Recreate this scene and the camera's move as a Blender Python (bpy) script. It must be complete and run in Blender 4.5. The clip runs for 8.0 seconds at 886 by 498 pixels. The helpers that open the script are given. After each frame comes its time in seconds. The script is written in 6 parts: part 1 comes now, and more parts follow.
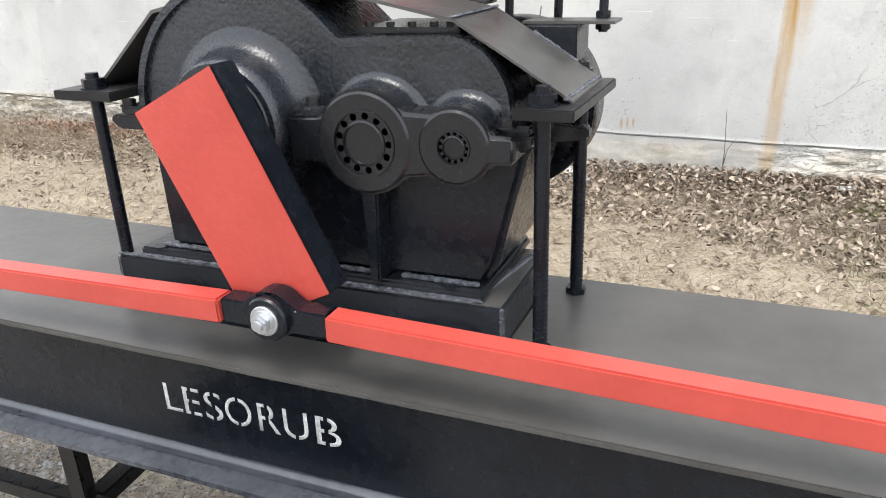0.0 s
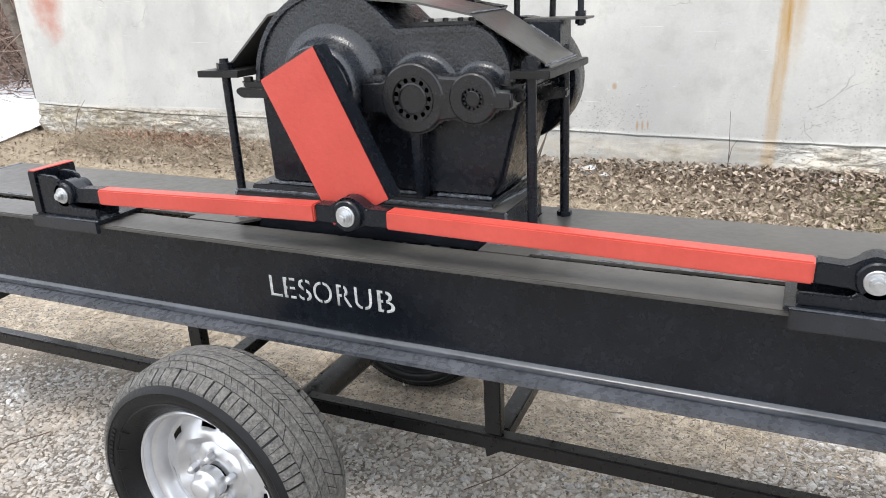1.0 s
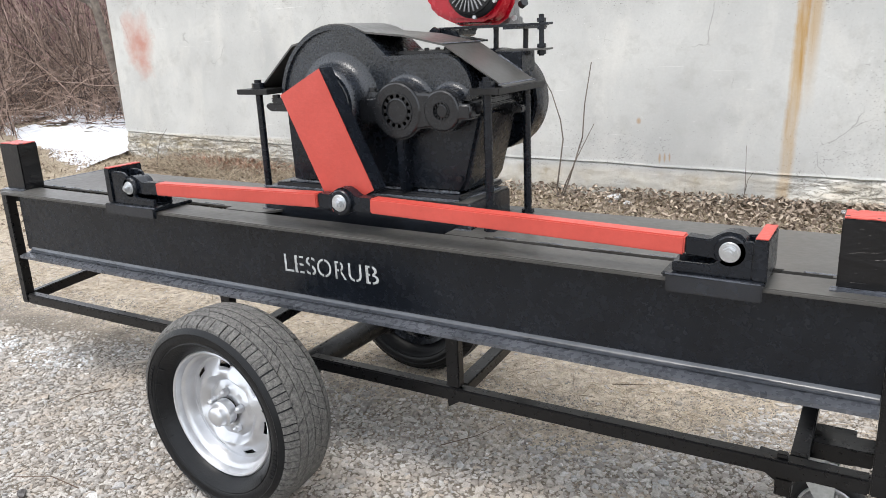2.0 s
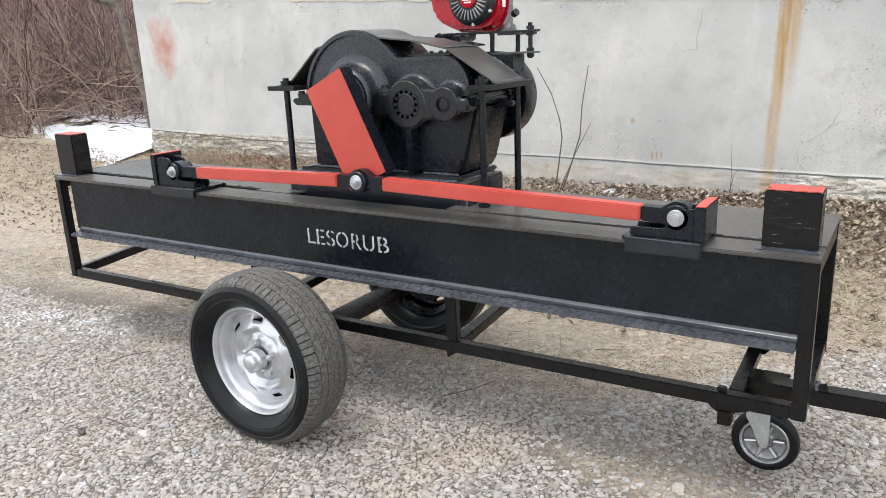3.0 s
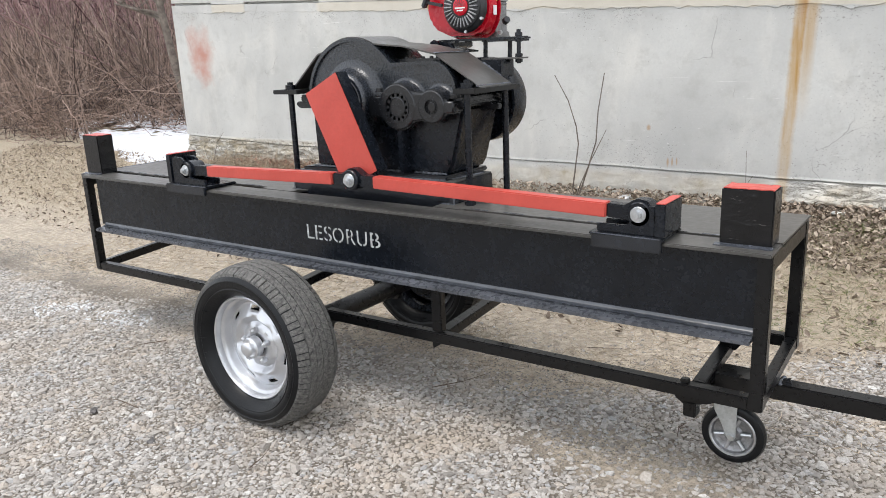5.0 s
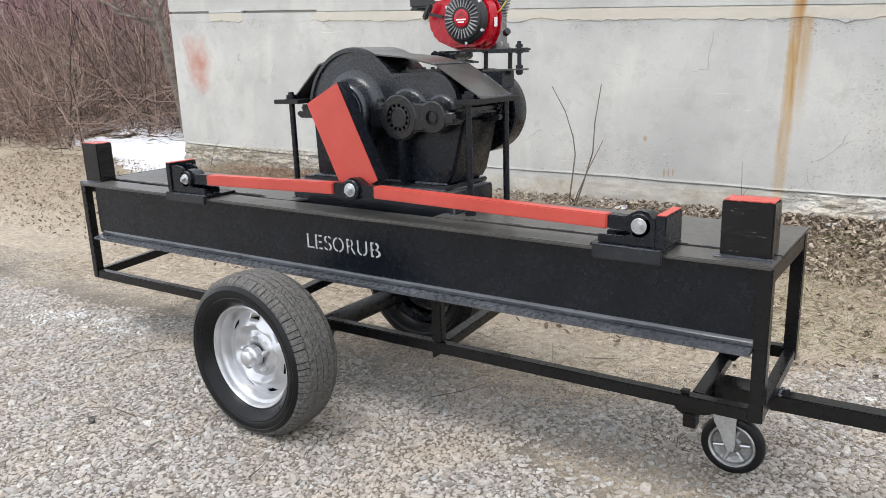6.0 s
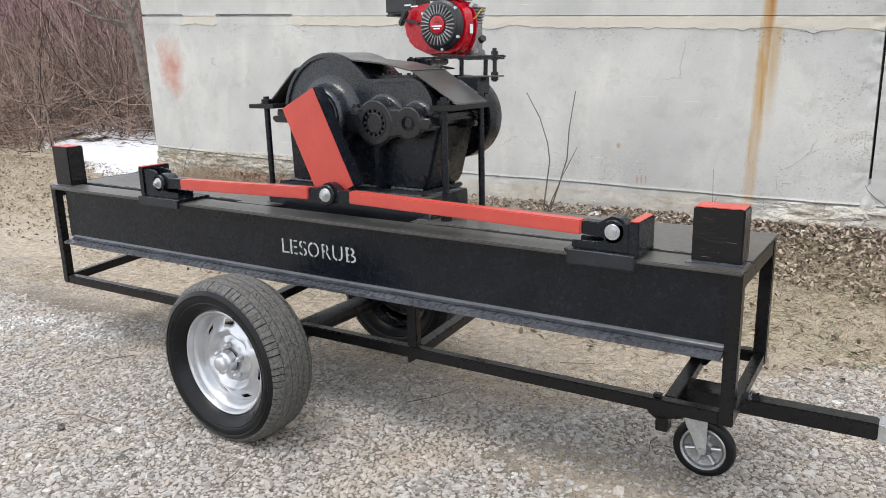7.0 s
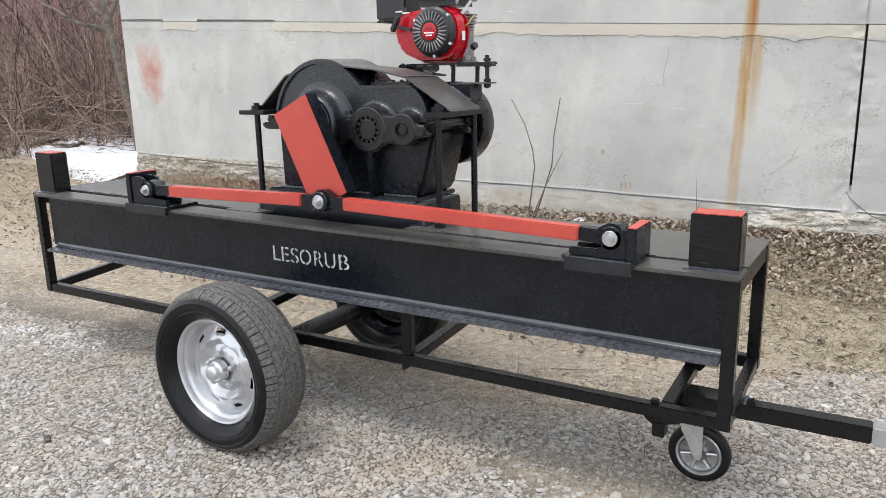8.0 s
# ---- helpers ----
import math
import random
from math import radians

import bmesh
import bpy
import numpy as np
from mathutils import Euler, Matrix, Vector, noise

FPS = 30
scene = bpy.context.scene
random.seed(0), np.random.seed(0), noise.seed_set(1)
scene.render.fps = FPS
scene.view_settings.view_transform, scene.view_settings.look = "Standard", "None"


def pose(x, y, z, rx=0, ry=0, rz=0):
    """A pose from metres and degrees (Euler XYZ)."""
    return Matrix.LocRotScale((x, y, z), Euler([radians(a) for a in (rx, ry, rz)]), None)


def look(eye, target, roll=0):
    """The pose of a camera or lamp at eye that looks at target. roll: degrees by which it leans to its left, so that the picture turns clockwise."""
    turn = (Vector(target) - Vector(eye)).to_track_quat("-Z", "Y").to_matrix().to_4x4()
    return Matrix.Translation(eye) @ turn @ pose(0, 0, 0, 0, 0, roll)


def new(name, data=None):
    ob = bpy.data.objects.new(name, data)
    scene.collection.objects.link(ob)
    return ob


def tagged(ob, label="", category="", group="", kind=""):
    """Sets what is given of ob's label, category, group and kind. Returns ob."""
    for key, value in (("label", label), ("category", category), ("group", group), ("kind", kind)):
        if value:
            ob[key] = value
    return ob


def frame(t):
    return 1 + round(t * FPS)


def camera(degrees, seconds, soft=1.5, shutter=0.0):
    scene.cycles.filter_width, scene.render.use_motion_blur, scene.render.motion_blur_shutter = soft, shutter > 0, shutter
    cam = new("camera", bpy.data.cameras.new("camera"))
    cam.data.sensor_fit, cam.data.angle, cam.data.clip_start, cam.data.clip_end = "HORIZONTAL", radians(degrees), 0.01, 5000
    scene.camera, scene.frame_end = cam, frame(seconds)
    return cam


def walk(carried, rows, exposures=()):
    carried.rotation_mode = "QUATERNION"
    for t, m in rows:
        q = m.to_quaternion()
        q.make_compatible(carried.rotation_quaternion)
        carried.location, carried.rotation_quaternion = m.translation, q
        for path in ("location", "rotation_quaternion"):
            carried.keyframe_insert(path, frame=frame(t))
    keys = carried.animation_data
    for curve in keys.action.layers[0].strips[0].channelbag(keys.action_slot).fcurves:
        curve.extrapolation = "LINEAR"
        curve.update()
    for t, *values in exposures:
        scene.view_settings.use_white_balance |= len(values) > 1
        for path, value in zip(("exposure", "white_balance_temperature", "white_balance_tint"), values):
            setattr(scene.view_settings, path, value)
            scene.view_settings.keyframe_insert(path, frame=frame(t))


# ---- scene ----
cam = camera(61.1, 8.0, soft=0.5)
PATH = [
    (0, (0.914, -0.926, 1.452), (0.19, 0.787, 0.717), -2.2),
    (0.5, (1.072, -1.17, 1.468), (0.311, 0.537, 0.755), -2.7),
    (1, (1.194, -1.496, 1.426), (0.363, 0.197, 0.76), -3.0),
    (1.5, (1.378, -1.684, 1.423), (0.457, -0.019, 0.806), -2.7),
    (1.7, (1.509, -1.716, 1.383), (0.532, -0.067, 0.809), -2.6),
    (2.8, (1.836, -2.02, 1.396), (0.803, -0.393, 0.859), -2.6),
    (3, (1.892, -2.103, 1.386), (0.857, -0.478, 0.847), -2.4),
    (3.5, (2.009, -2.192, 1.377), (0.952, -0.582, 0.838), -2.2),
    (4, (2.105, -2.144, 1.369), (1.011, -0.555, 0.839), -2.2),
    (4.5, (2.141, -2.104, 1.363), (1.012, -0.537, 0.843), -2.5),
    (6, (2.121, -2.127, 1.372), (1.001, -0.544, 0.883), -2.0),
    (6.5, (2.123, -2.134, 1.374), (1.029, -0.53, 0.893), -1.7),
    (7, (2.124, -2.135, 1.374), (1.058, -0.512, 0.897), -1.4),
    (7.5, (2.115, -2.138, 1.376), (1.074, -0.496, 0.906), -1.2),
    (8, (2.07, -2.159, 1.377), (1.051, -0.502, 0.914), -1.2),
]
walk(cam, [(t, look(eye, target, roll)) for t, eye, target, roll in PATH], exposures=[(0.0, 0.45), (0.5, 0.42), (1.0, 0.38), (1.5, 0.3), (3.0, 0.14), (4.5, 0.08), (6.0, 0.05), (8.0, 0.0)])


# ---- light: overcast day, soft high sun from behind the camera's left ----
world = bpy.data.worlds.new("overcast_sky")
scene.world = world
world.use_nodes = True
wn, wl = world.node_tree.nodes, world.node_tree.links
wn.clear()
sky = wn.new("ShaderNodeTexSky")
sky.sky_type, sky.sun_disc = "NISHITA", False
sky.sun_elevation, sky.sun_rotation = radians(75), radians(205)
sky.air_density, sky.dust_density, sky.ozone_density = 1.0, 3.0, 1.0
cloud = wn.new("ShaderNodeMix")
cloud.data_type = "RGBA"
cloud.inputs[0].default_value = 0.75
cloud.inputs[7].default_value = (7.4, 7.6, 7.9, 1)
back = wn.new("ShaderNodeBackground")
back.inputs["Strength"].default_value = 0.246
wout = wn.new("ShaderNodeOutputWorld")
wl.new(sky.outputs[0], cloud.inputs[6])
wl.new(cloud.outputs[2], back.inputs["Color"])
wl.new(back.outputs[0], wout.inputs[0])

sun = new("sun", bpy.data.lights.new("sun", "SUN"))
sun.data.energy, sun.data.angle, sun.data.color = 1.5, radians(22), (1.0, 0.97, 0.93)
sun.matrix_world = look((-0.8, -1.7, 7.0), (0, 0, 0))


# ---- materials ----
def material(name, low, high, rough=0.5, scale=8.0, metal=0.0, bump=0.1, bump_scale=60.0, spread=0.12, coat=0.0, island=0.0, per_object=0.0, fine=None, spec=0.5, knee=(0.32, 0.68)):
    """Two-scale procedural surface: large mottling between low and high, fine grain in roughness and relief."""
    m = bpy.data.materials.new(name)
    m.use_nodes = True
    n, l = m.node_tree.nodes, m.node_tree.links
    b = n["Principled BSDF"]
    b.inputs["Metallic"].default_value = metal
    b.inputs["Coat Weight"].default_value = coat
    b.inputs["Specular IOR Level"].default_value = spec
    co = n.new("ShaderNodeTexCoord")
    big = n.new("ShaderNodeTexNoise")
    big.inputs["Scale"].default_value, big.inputs["Detail"].default_value, big.inputs["Roughness"].default_value = scale, 6, 0.65
    small = n.new("ShaderNodeTexNoise")
    small.inputs["Scale"].default_value, small.inputs["Detail"].default_value = bump_scale, 4
    l.new(co.outputs["Object"], big.inputs["Vector"])
    l.new(co.outputs["Object"], small.inputs["Vector"])
    ramp = n.new("ShaderNodeValToRGB")
    ramp.color_ramp.elements[0].position, ramp.color_ramp.elements[1].position = knee
    ramp.color_ramp.elements[0].color, ramp.color_ramp.elements[1].color = (*low, 1), (*high, 1)
    drive = big.outputs["Fac"]
    if island or per_object:
        mix = n.new("ShaderNodeMix")
        mix.inputs[0].default_value = island or per_object
        l.new(big.outputs["Fac"], mix.inputs[2])
        source = n.new("ShaderNodeNewGeometry").outputs["Random Per Island"] if island else n.new("ShaderNodeObjectInfo").outputs["Random"]
        l.new(source, mix.inputs[3])
        drive = mix.outputs[0]
        ramp.color_ramp.elements[0].position, ramp.color_ramp.elements[1].position = 0.1, 0.9
    l.new(drive, ramp.inputs["Fac"])
    grain = n.new("ShaderNodeMix")
    grain.data_type, grain.blend_type = "RGBA", "OVERLAY"
    grain.inputs[0].default_value = 0.25 if fine is None else fine
    l.new(ramp.outputs["Color"], grain.inputs[6])
    l.new(small.outputs["Fac"], grain.inputs[7])
    l.new(grain.outputs[2], b.inputs["Base Color"])
    r = n.new("ShaderNodeMapRange")
    r.inputs["To Min"].default_value, r.inputs["To Max"].default_value = max(0.02, rough - spread), min(1, rough + spread)
    l.new(small.outputs["Fac"], r.inputs["Value"])
    l.new(r.outputs[0], b.inputs["Roughness"])
    bp = n.new("ShaderNodeBump")
    bp.inputs["Strength"].default_value, bp.inputs["Distance"].default_value = bump, 0.01
    l.new(small.outputs["Fac"], bp.inputs["Height"])
    l.new(bp.outputs["Normal"], b.inputs["Normal"])
    return m


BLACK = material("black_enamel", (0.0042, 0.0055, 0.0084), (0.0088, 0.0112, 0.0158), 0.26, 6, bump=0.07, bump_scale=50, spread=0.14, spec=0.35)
TUBE = material("black_tube_paint", (0.0030, 0.0030, 0.0034), (0.0066, 0.0066, 0.0072), 0.30, 5, bump=0.06, bump_scale=55, spread=0.12, spec=0.36)
# grey from wear; the blue cast is sky reflection put into the base
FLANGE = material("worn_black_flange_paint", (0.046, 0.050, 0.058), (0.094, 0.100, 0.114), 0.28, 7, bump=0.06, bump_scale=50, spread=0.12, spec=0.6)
# pale blue-grey base carries the sky reflection seen on the fillet
GLOSS = material("thick_glossy_black_paint_sky_pale", (0.022, 0.025, 0.031), (0.066, 0.073, 0.088), 0.24, 5, bump=0.04, bump_scale=40, spread=0.05, fine=0.08, spec=0.9)
# dusty upward faces: sky sheen is mixed into this paler base colour
DECK = material("black_deck_paint_sky_sheen", (0.052, 0.050, 0.046), (0.092, 0.088, 0.081), 0.36, 3, bump=0.06, bump_scale=45, spread=0.14)
PLATE = material("black_plate_paint", (0.007, 0.007, 0.007), (0.020, 0.0195, 0.019), 0.34, 6, bump=0.07, bump_scale=50, spread=0.12, spec=0.3)
CAST = material("black_cast_iron_paint", (0.0042, 0.0044, 0.0052), (0.0105, 0.0115, 0.0140), 0.24, 9, bump=0.05, bump_scale=120, spread=0.12, spec=0.55)
SHEEN = material("glossy_blue_black_paint", (0.005, 0.006, 0.0085), (0.017, 0.020, 0.026), 0.22, 6, bump=0.14, bump_scale=60, spread=0.1, spec=0.62, fine=0.15)
ROUGHCAST = material("rough_sand_cast_black_paint", (0.0055, 0.0068, 0.0092), (0.020, 0.0245, 0.033), 0.27, 6, bump=0.15, bump_scale=140, spread=0.12, fine=0.35, spec=0.70, knee=(0.36, 0.70))
# upper tone is so pale to imitate bluish highlights along the beads
WELD = material("painted_weld_pale_glint", (0.020, 0.022, 0.027), (0.15, 0.162, 0.185), 0.18, 40, bump=0.4, bump_scale=140, spec=0.8)
RED = material("orange_red_paint", (0.44, 0.056, 0.040), (0.53, 0.075, 0.056), 0.36, 4, bump=0.10, bump_scale=70, fine=0.1)
BOLT = material("zinc_plated_steel", (0.50, 0.51, 0.52), (0.64, 0.66, 0.68), 0.30, 30, metal=0.85, bump=0.04, bump_scale=160, spread=0.06, fine=0.12)
RUBBER = material("tyre_rubber", (0.0038, 0.0042, 0.0050), (0.0085, 0.0092, 0.0104), 0.38, 12, bump=0.12, bump_scale=120, spec=0.26)
TREAD = material("dusty_tread_rubber", (0.060, 0.059, 0.056), (0.165, 0.159, 0.148), 0.78, 80, bump=0.7, bump_scale=230, fine=0.7, knee=(0.34, 0.66))
SILVER = material("silver_painted_steel", (0.54, 0.55, 0.57), (0.66, 0.67, 0.69), 0.30, 9, metal=0.72, bump=0.02, bump_scale=40, spread=0.05, fine=0.04)
GALV = material("galvanised_steel", (0.40, 0.42, 0.42), (0.58, 0.60, 0.60), 0.40, 25, metal=0.55, bump=0.1, bump_scale=120)
WHITE = material("white_stencil_paint", (0.42, 0.42, 0.41), (0.70, 0.70, 0.68), 0.6, 60, bump=0.2, bump_scale=150, fine=0.4)
WRAP = material("black_tape_wrap", (0.0032, 0.0032, 0.0036), (0.008, 0.008, 0.009), 0.20, 9, bump=0.10, bump_scale=30, spec=0.40)
ENGINE_RED = material("glossy_engine_red", (0.40, 0.0035, 0.014), (0.50, 0.006, 0.020), 0.26, 5, bump=0.03, coat=0.15, fine=0.05, spec=0.4)
PLASTIC = material("black_moulded_plastic", (0.014, 0.014, 0.015), (0.024, 0.024, 0.026), 0.38, 30, bump=0.1, bump_scale=120)
ALLOY = material("cast_aluminium", (0.20, 0.20, 0.205), (0.36, 0.36, 0.365), 0.36, 40, metal=0.7, bump=0.3, bump_scale=120)
BRASS = material("dull_brass", (0.30, 0.23, 0.07), (0.42, 0.33, 0.12), 0.4, 40, metal=0.7)
LABEL = material("label_paper", (0.72, 0.72, 0.70), (0.8, 0.8, 0.78), 0.5, 40)
WIRE_Y = material("yellow_wire_jacket", (0.6, 0.45, 0.05), (0.7, 0.5, 0.08), 0.5)
BARK = material("grey_brown_bark", (0.070, 0.056, 0.046), (0.215, 0.180, 0.150), 0.9, 10, bump=0.9, bump_scale=45)
TWIG = material("bare_shrub_twigs", (0.016, 0.008, 0.007), (0.38, 0.275, 0.220), 0.8, 2, bump=0.2, island=0.85)
TWIG_FAR = material("bare_reddish_twigs", (0.045, 0.015, 0.019), (0.38, 0.235, 0.235), 0.9, 1.2, bump=0.2, island=0.85)
LEAF = material("dry_leaves", (0.105, 0.073, 0.052), (0.47, 0.390, 0.305), 0.8, 30, bump=0.3, island=0.85)
STRAW = material("dry_grass", (0.20, 0.155, 0.105), (0.52, 0.435, 0.325), 0.85, 20, island=0.85)
GREEN = material("grass_green", (0.07, 0.09, 0.03), (0.22, 0.24, 0.085), 0.7, 20, island=0.8)

SNOW = material("old_snow", (0.50, 0.52, 0.56), (0.74, 0.75, 0.78), 0.75, 6, bump=0.8, bump_scale=25, fine=0.15)
ICE = material("dirty_ice_crust", (0.50, 0.50, 0.50), (0.68, 0.68, 0.68), 0.6, 10, bump=0.6, bump_scale=80, fine=0.5)
WEED = material("reddish_dead_leaves", (0.13, 0.055, 0.035), (0.42, 0.24, 0.165), 0.85, 20, island=0.85)
WOODY = material("fallen_branch_wood", (0.05, 0.035, 0.025), (0.16, 0.11, 0.08), 0.9, 15, bump=0.5)
DARK_STONE = material("dark_damp_stone", (0.045, 0.042, 0.040), (0.14, 0.13, 0.125), 0.7, 60, bump=0.6, bump_scale=150)


def stone_material(name, tone):
    """Crushed stone: each chip its own grey, a few brown or bluish, with a dusty grain; tone: how pale."""
    m = bpy.data.materials.new(name)
    m.use_nodes = True
    n, l = m.node_tree.nodes, m.node_tree.links
    b = n["Principled BSDF"]
    b.inputs["Roughness"].default_value = 0.88
    co = n.new("ShaderNodeTexCoord").outputs["Object"]
    ramp = n.new("ShaderNodeValToRGB")
    ramp.color_ramp.elements[0].color, ramp.color_ramp.elements[1].color = (0.22, 0.202, 0.182, 1), (0.66, 0.64, 0.605, 1)
    for at, col in ((0.30, (0.36, 0.337, 0.308)), (0.70, (0.52, 0.497, 0.465)), (0.83, (0.43, 0.372, 0.312)), (0.92, (0.36, 0.366, 0.372))):
        ramp.color_ramp.elements.new(at).color = (*col, 1)
    l.new(n.new("ShaderNodeNewGeometry").outputs["Random Per Island"], ramp.inputs["Fac"])
    fine = noise_node(n, l, co, 150, 6, 0.7)
    dust = noise_node(n, l, co, 2.1, 6, 0.6)
    col = blend(n, l, ranged(n, l, fine, 0.38, 0.66, 0.0, 0.62), ramp.outputs["Color"], (0.21, 0.192, 0.170))
    col = blend(n, l, ranged(n, l, dust, 0.46, 0.68, 0.0, 0.55), col, (0.42, 0.345, 0.262))
    # low tone pulls the chips towards dark brown, as shaded gap filling
    col = blend(n, l, 1.0 - tone, col, (0.055, 0.046, 0.037))
    l.new(col, b.inputs["Base Color"])
    bp = n.new("ShaderNodeBump")
    bp.inputs["Strength"].default_value, bp.inputs["Distance"].default_value = 0.5, 0.004
    l.new(fine, bp.inputs["Height"])
    l.new(bp.outputs[0], b.inputs["Normal"])
    return m


def node_setup(name, rough):
    m = bpy.data.materials.new(name)
    m.use_nodes = True
    n, l = m.node_tree.nodes, m.node_tree.links
    n["Principled BSDF"].inputs["Roughness"].default_value = rough
    pos = n.new("ShaderNodeTexCoord")
    return m, n, l, n["Principled BSDF"], pos.outputs["Object"]


def noise_node(n, l, vec, scale, detail=6, rough=0.6, distort=0.0):
    t = n.new("ShaderNodeTexNoise")
    t.inputs["Scale"].default_value, t.inputs["Detail"].default_value = scale, detail
    t.inputs["Roughness"].default_value, t.inputs["Distortion"].default_value = rough, distort
    l.new(vec, t.inputs["Vector"])
    return t.outputs["Fac"]


def stretch(n, l, vec, sx, sy, sz, ox=0.0, oy=0.0, oz=0.0):
    m = n.new("ShaderNodeMapping")
    m.inputs["Scale"].default_value, m.inputs["Location"].default_value = (sx, sy, sz), (ox, oy, oz)
    l.new(vec, m.inputs["Vector"])
    return m.outputs[0]


def ranged(n, l, value, a, b, c=0.0, d=1.0):
    r = n.new("ShaderNodeMapRange")
    for key, v in (("From Min", a), ("From Max", b), ("To Min", c), ("To Max", d)):
        r.inputs[key].default_value = v
    l.new(value, r.inputs["Value"])
    return r.outputs[0]


def calc(n, l, op, a, b):
    m = n.new("ShaderNodeMath")
    m.operation = op
    for k, v in enumerate((a, b)):
        if isinstance(v, (int, float)):
            m.inputs[k].default_value = v
        else:
            l.new(v, m.inputs[k])
    return m.outputs[0]


def blend(n, l, fac, a, b, mode="MIX"):
    m = n.new("ShaderNodeMix")
    m.data_type, m.blend_type = "RGBA", mode
    if isinstance(fac, (int, float)):
        m.inputs[0].default_value = fac
    else:
        l.new(fac, m.inputs[0])
    for k, v in ((6, a), (7, b)):
        if isinstance(v, tuple):
            m.inputs[k].default_value = (*v, 1)
        else:
            l.new(v, m.inputs[k])
    return m.outputs[2]


def ground_material():
    """Crushed stone trodden into earth; towards the wall it turns to bare soil with dead grass."""
    m, n, l, b, p = node_setup("gravel_and_soil", 0.92)
    xyz = n.new("ShaderNodeSeparateXYZ")
    l.new(p, xyz.inputs[0])
    q = stretch(n, l, p, 1, 1.25, 1)
    vor = n.new("ShaderNodeTexVoronoi")
    vor.inputs["Scale"].default_value, vor.inputs["Randomness"].default_value = 95, 1.0
    l.new(q, vor.inputs["Vector"])
    hue = n.new("ShaderNodeSeparateColor")
    l.new(vor.outputs["Color"], hue.inputs[0])
    grit = blend(n, l, hue.outputs[0], (0.20, 0.175, 0.145), (0.50, 0.465, 0.415))
    # earth kept darker than bare soil to paint shade between the chips
    earth = blend(n, l, noise_node(n, l, p, 30), (0.090, 0.076, 0.060), (0.25, 0.212, 0.170))
    crumb = ranged(n, l, calc(n, l, "ADD", vor.outputs["Distance"], calc(n, l, "MULTIPLY", noise_node(n, l, p, 60, 5, 0.65), 0.5)), 0.52, 0.72, 1.0, 0.0)
    crumb = calc(n, l, "MULTIPLY", crumb, ranged(n, l, hue.outputs[1], 0.30, 0.55))
    gravel = blend(n, l, crumb, earth, grit)
    dirt = blend(n, l, ranged(n, l, noise_node(n, l, p, 24, 8, 0.7), 0.35, 0.65), (0.29, 0.242, 0.186), (0.60, 0.515, 0.405))
    dirt = blend(n, l, ranged(n, l, noise_node(n, l, stretch(n, l, p, 1, 1.6, 1, 2), 2.6, 6, 0.65), 0.50, 0.66, 0.0, 0.5), dirt, (0.28, 0.24, 0.19))
    dirt = blend(n, l, calc(n, l, "MULTIPLY", crumb, ranged(n, l, hue.outputs[2], 0.55, 0.75, 0.0, 0.6)), dirt, grit)
    far = ranged(n, l, calc(n, l, "ABSOLUTE", xyz.outputs[1], 0), 3.0, 6.0)
    beside = calc(n, l, "MULTIPLY", ranged(n, l, xyz.outputs[0], 0.80, 2.0), -1.1)
    packed = ranged(n, l, calc(n, l, "ADD", calc(n, l, "ADD", xyz.outputs[1], beside), calc(n, l, "MULTIPLY", noise_node(n, l, stretch(n, l, p, 0.6, 1.2, 1, 7), 1.6, 6, 0.6), 1.3)), 0.86, 1.12)
    hx = calc(n, l, "DIVIDE", calc(n, l, "SUBTRACT", xyz.outputs[0], 1.28), 0.45)
    hy = calc(n, l, "DIVIDE", calc(n, l, "SUBTRACT", xyz.outputs[1], 0.10), 0.22)
    hollow = calc(n, l, "ADD", calc(n, l, "MULTIPLY", hx, hx), calc(n, l, "MULTIPLY", hy, hy))
    hollow = ranged(n, l, calc(n, l, "ADD", hollow, calc(n, l, "MULTIPLY", noise_node(n, l, p, 6, 6, 0.65), 1.6)), 2.0, 0.9, 0.0, 0.85)
    gravel = blend(n, l, hollow, gravel, dirt)
    # past the loose chips the same stone lies trodden flat
    stray = calc(n, l, "MULTIPLY", calc(n, l, "SUBTRACT", noise_node(n, l, p, 5, 5), 0.5), 0.2)
    bx, by = calc(n, l, "ADD", xyz.outputs[0], stray), calc(n, l, "ADD", xyz.outputs[1], stray)
    outer = calc(n, l, "MAXIMUM", ranged(n, l, by, -1.20, -1.36), calc(n, l, "MAXIMUM", ranged(n, l, bx, 2.25, 2.5), ranged(n, l, bx, -4.15, -4.4)))
    flat_stone = blend(n, l, noise_node(n, l, p, 60, 5, 0.65), (0.16, 0.144, 0.126), (0.46, 0.425, 0.380))
    gravel = blend(n, l, outer, gravel, flat_stone)
    gravel = blend(n, l, far, gravel, (0.31, 0.284, 0.253))
    gravel = blend(n, l, calc(n, l, "MULTIPLY", packed, 0.9), gravel, dirt)
    fibre = blend(n, l, noise_node(n, l, stretch(n, l, p, 10, 26, 10), 3.0, 8, 0.75, 2.5), (0.13, 0.10, 0.068), (0.68, 0.585, 0.44))
    wobble = calc(n, l, "MULTIPLY", noise_node(n, l, p, 1.1, 8), 1.5)
    soil = ranged(n, l, calc(n, l, "ADD", xyz.outputs[1], wobble), 2.0, 2.7)
    col = blend(n, l, soil, gravel, fibre)
    l.new(col, b.inputs["Base Color"])
    bp = n.new("ShaderNodeBump")
    bp.inputs["Strength"].default_value, bp.inputs["Distance"].default_value = 1.0, 0.012
    l.new(calc(n, l, "ADD", crumb, noise_node(n, l, p, 90)), bp.inputs["Height"])
    l.new(bp.outputs[0], b.inputs["Normal"])
    return m


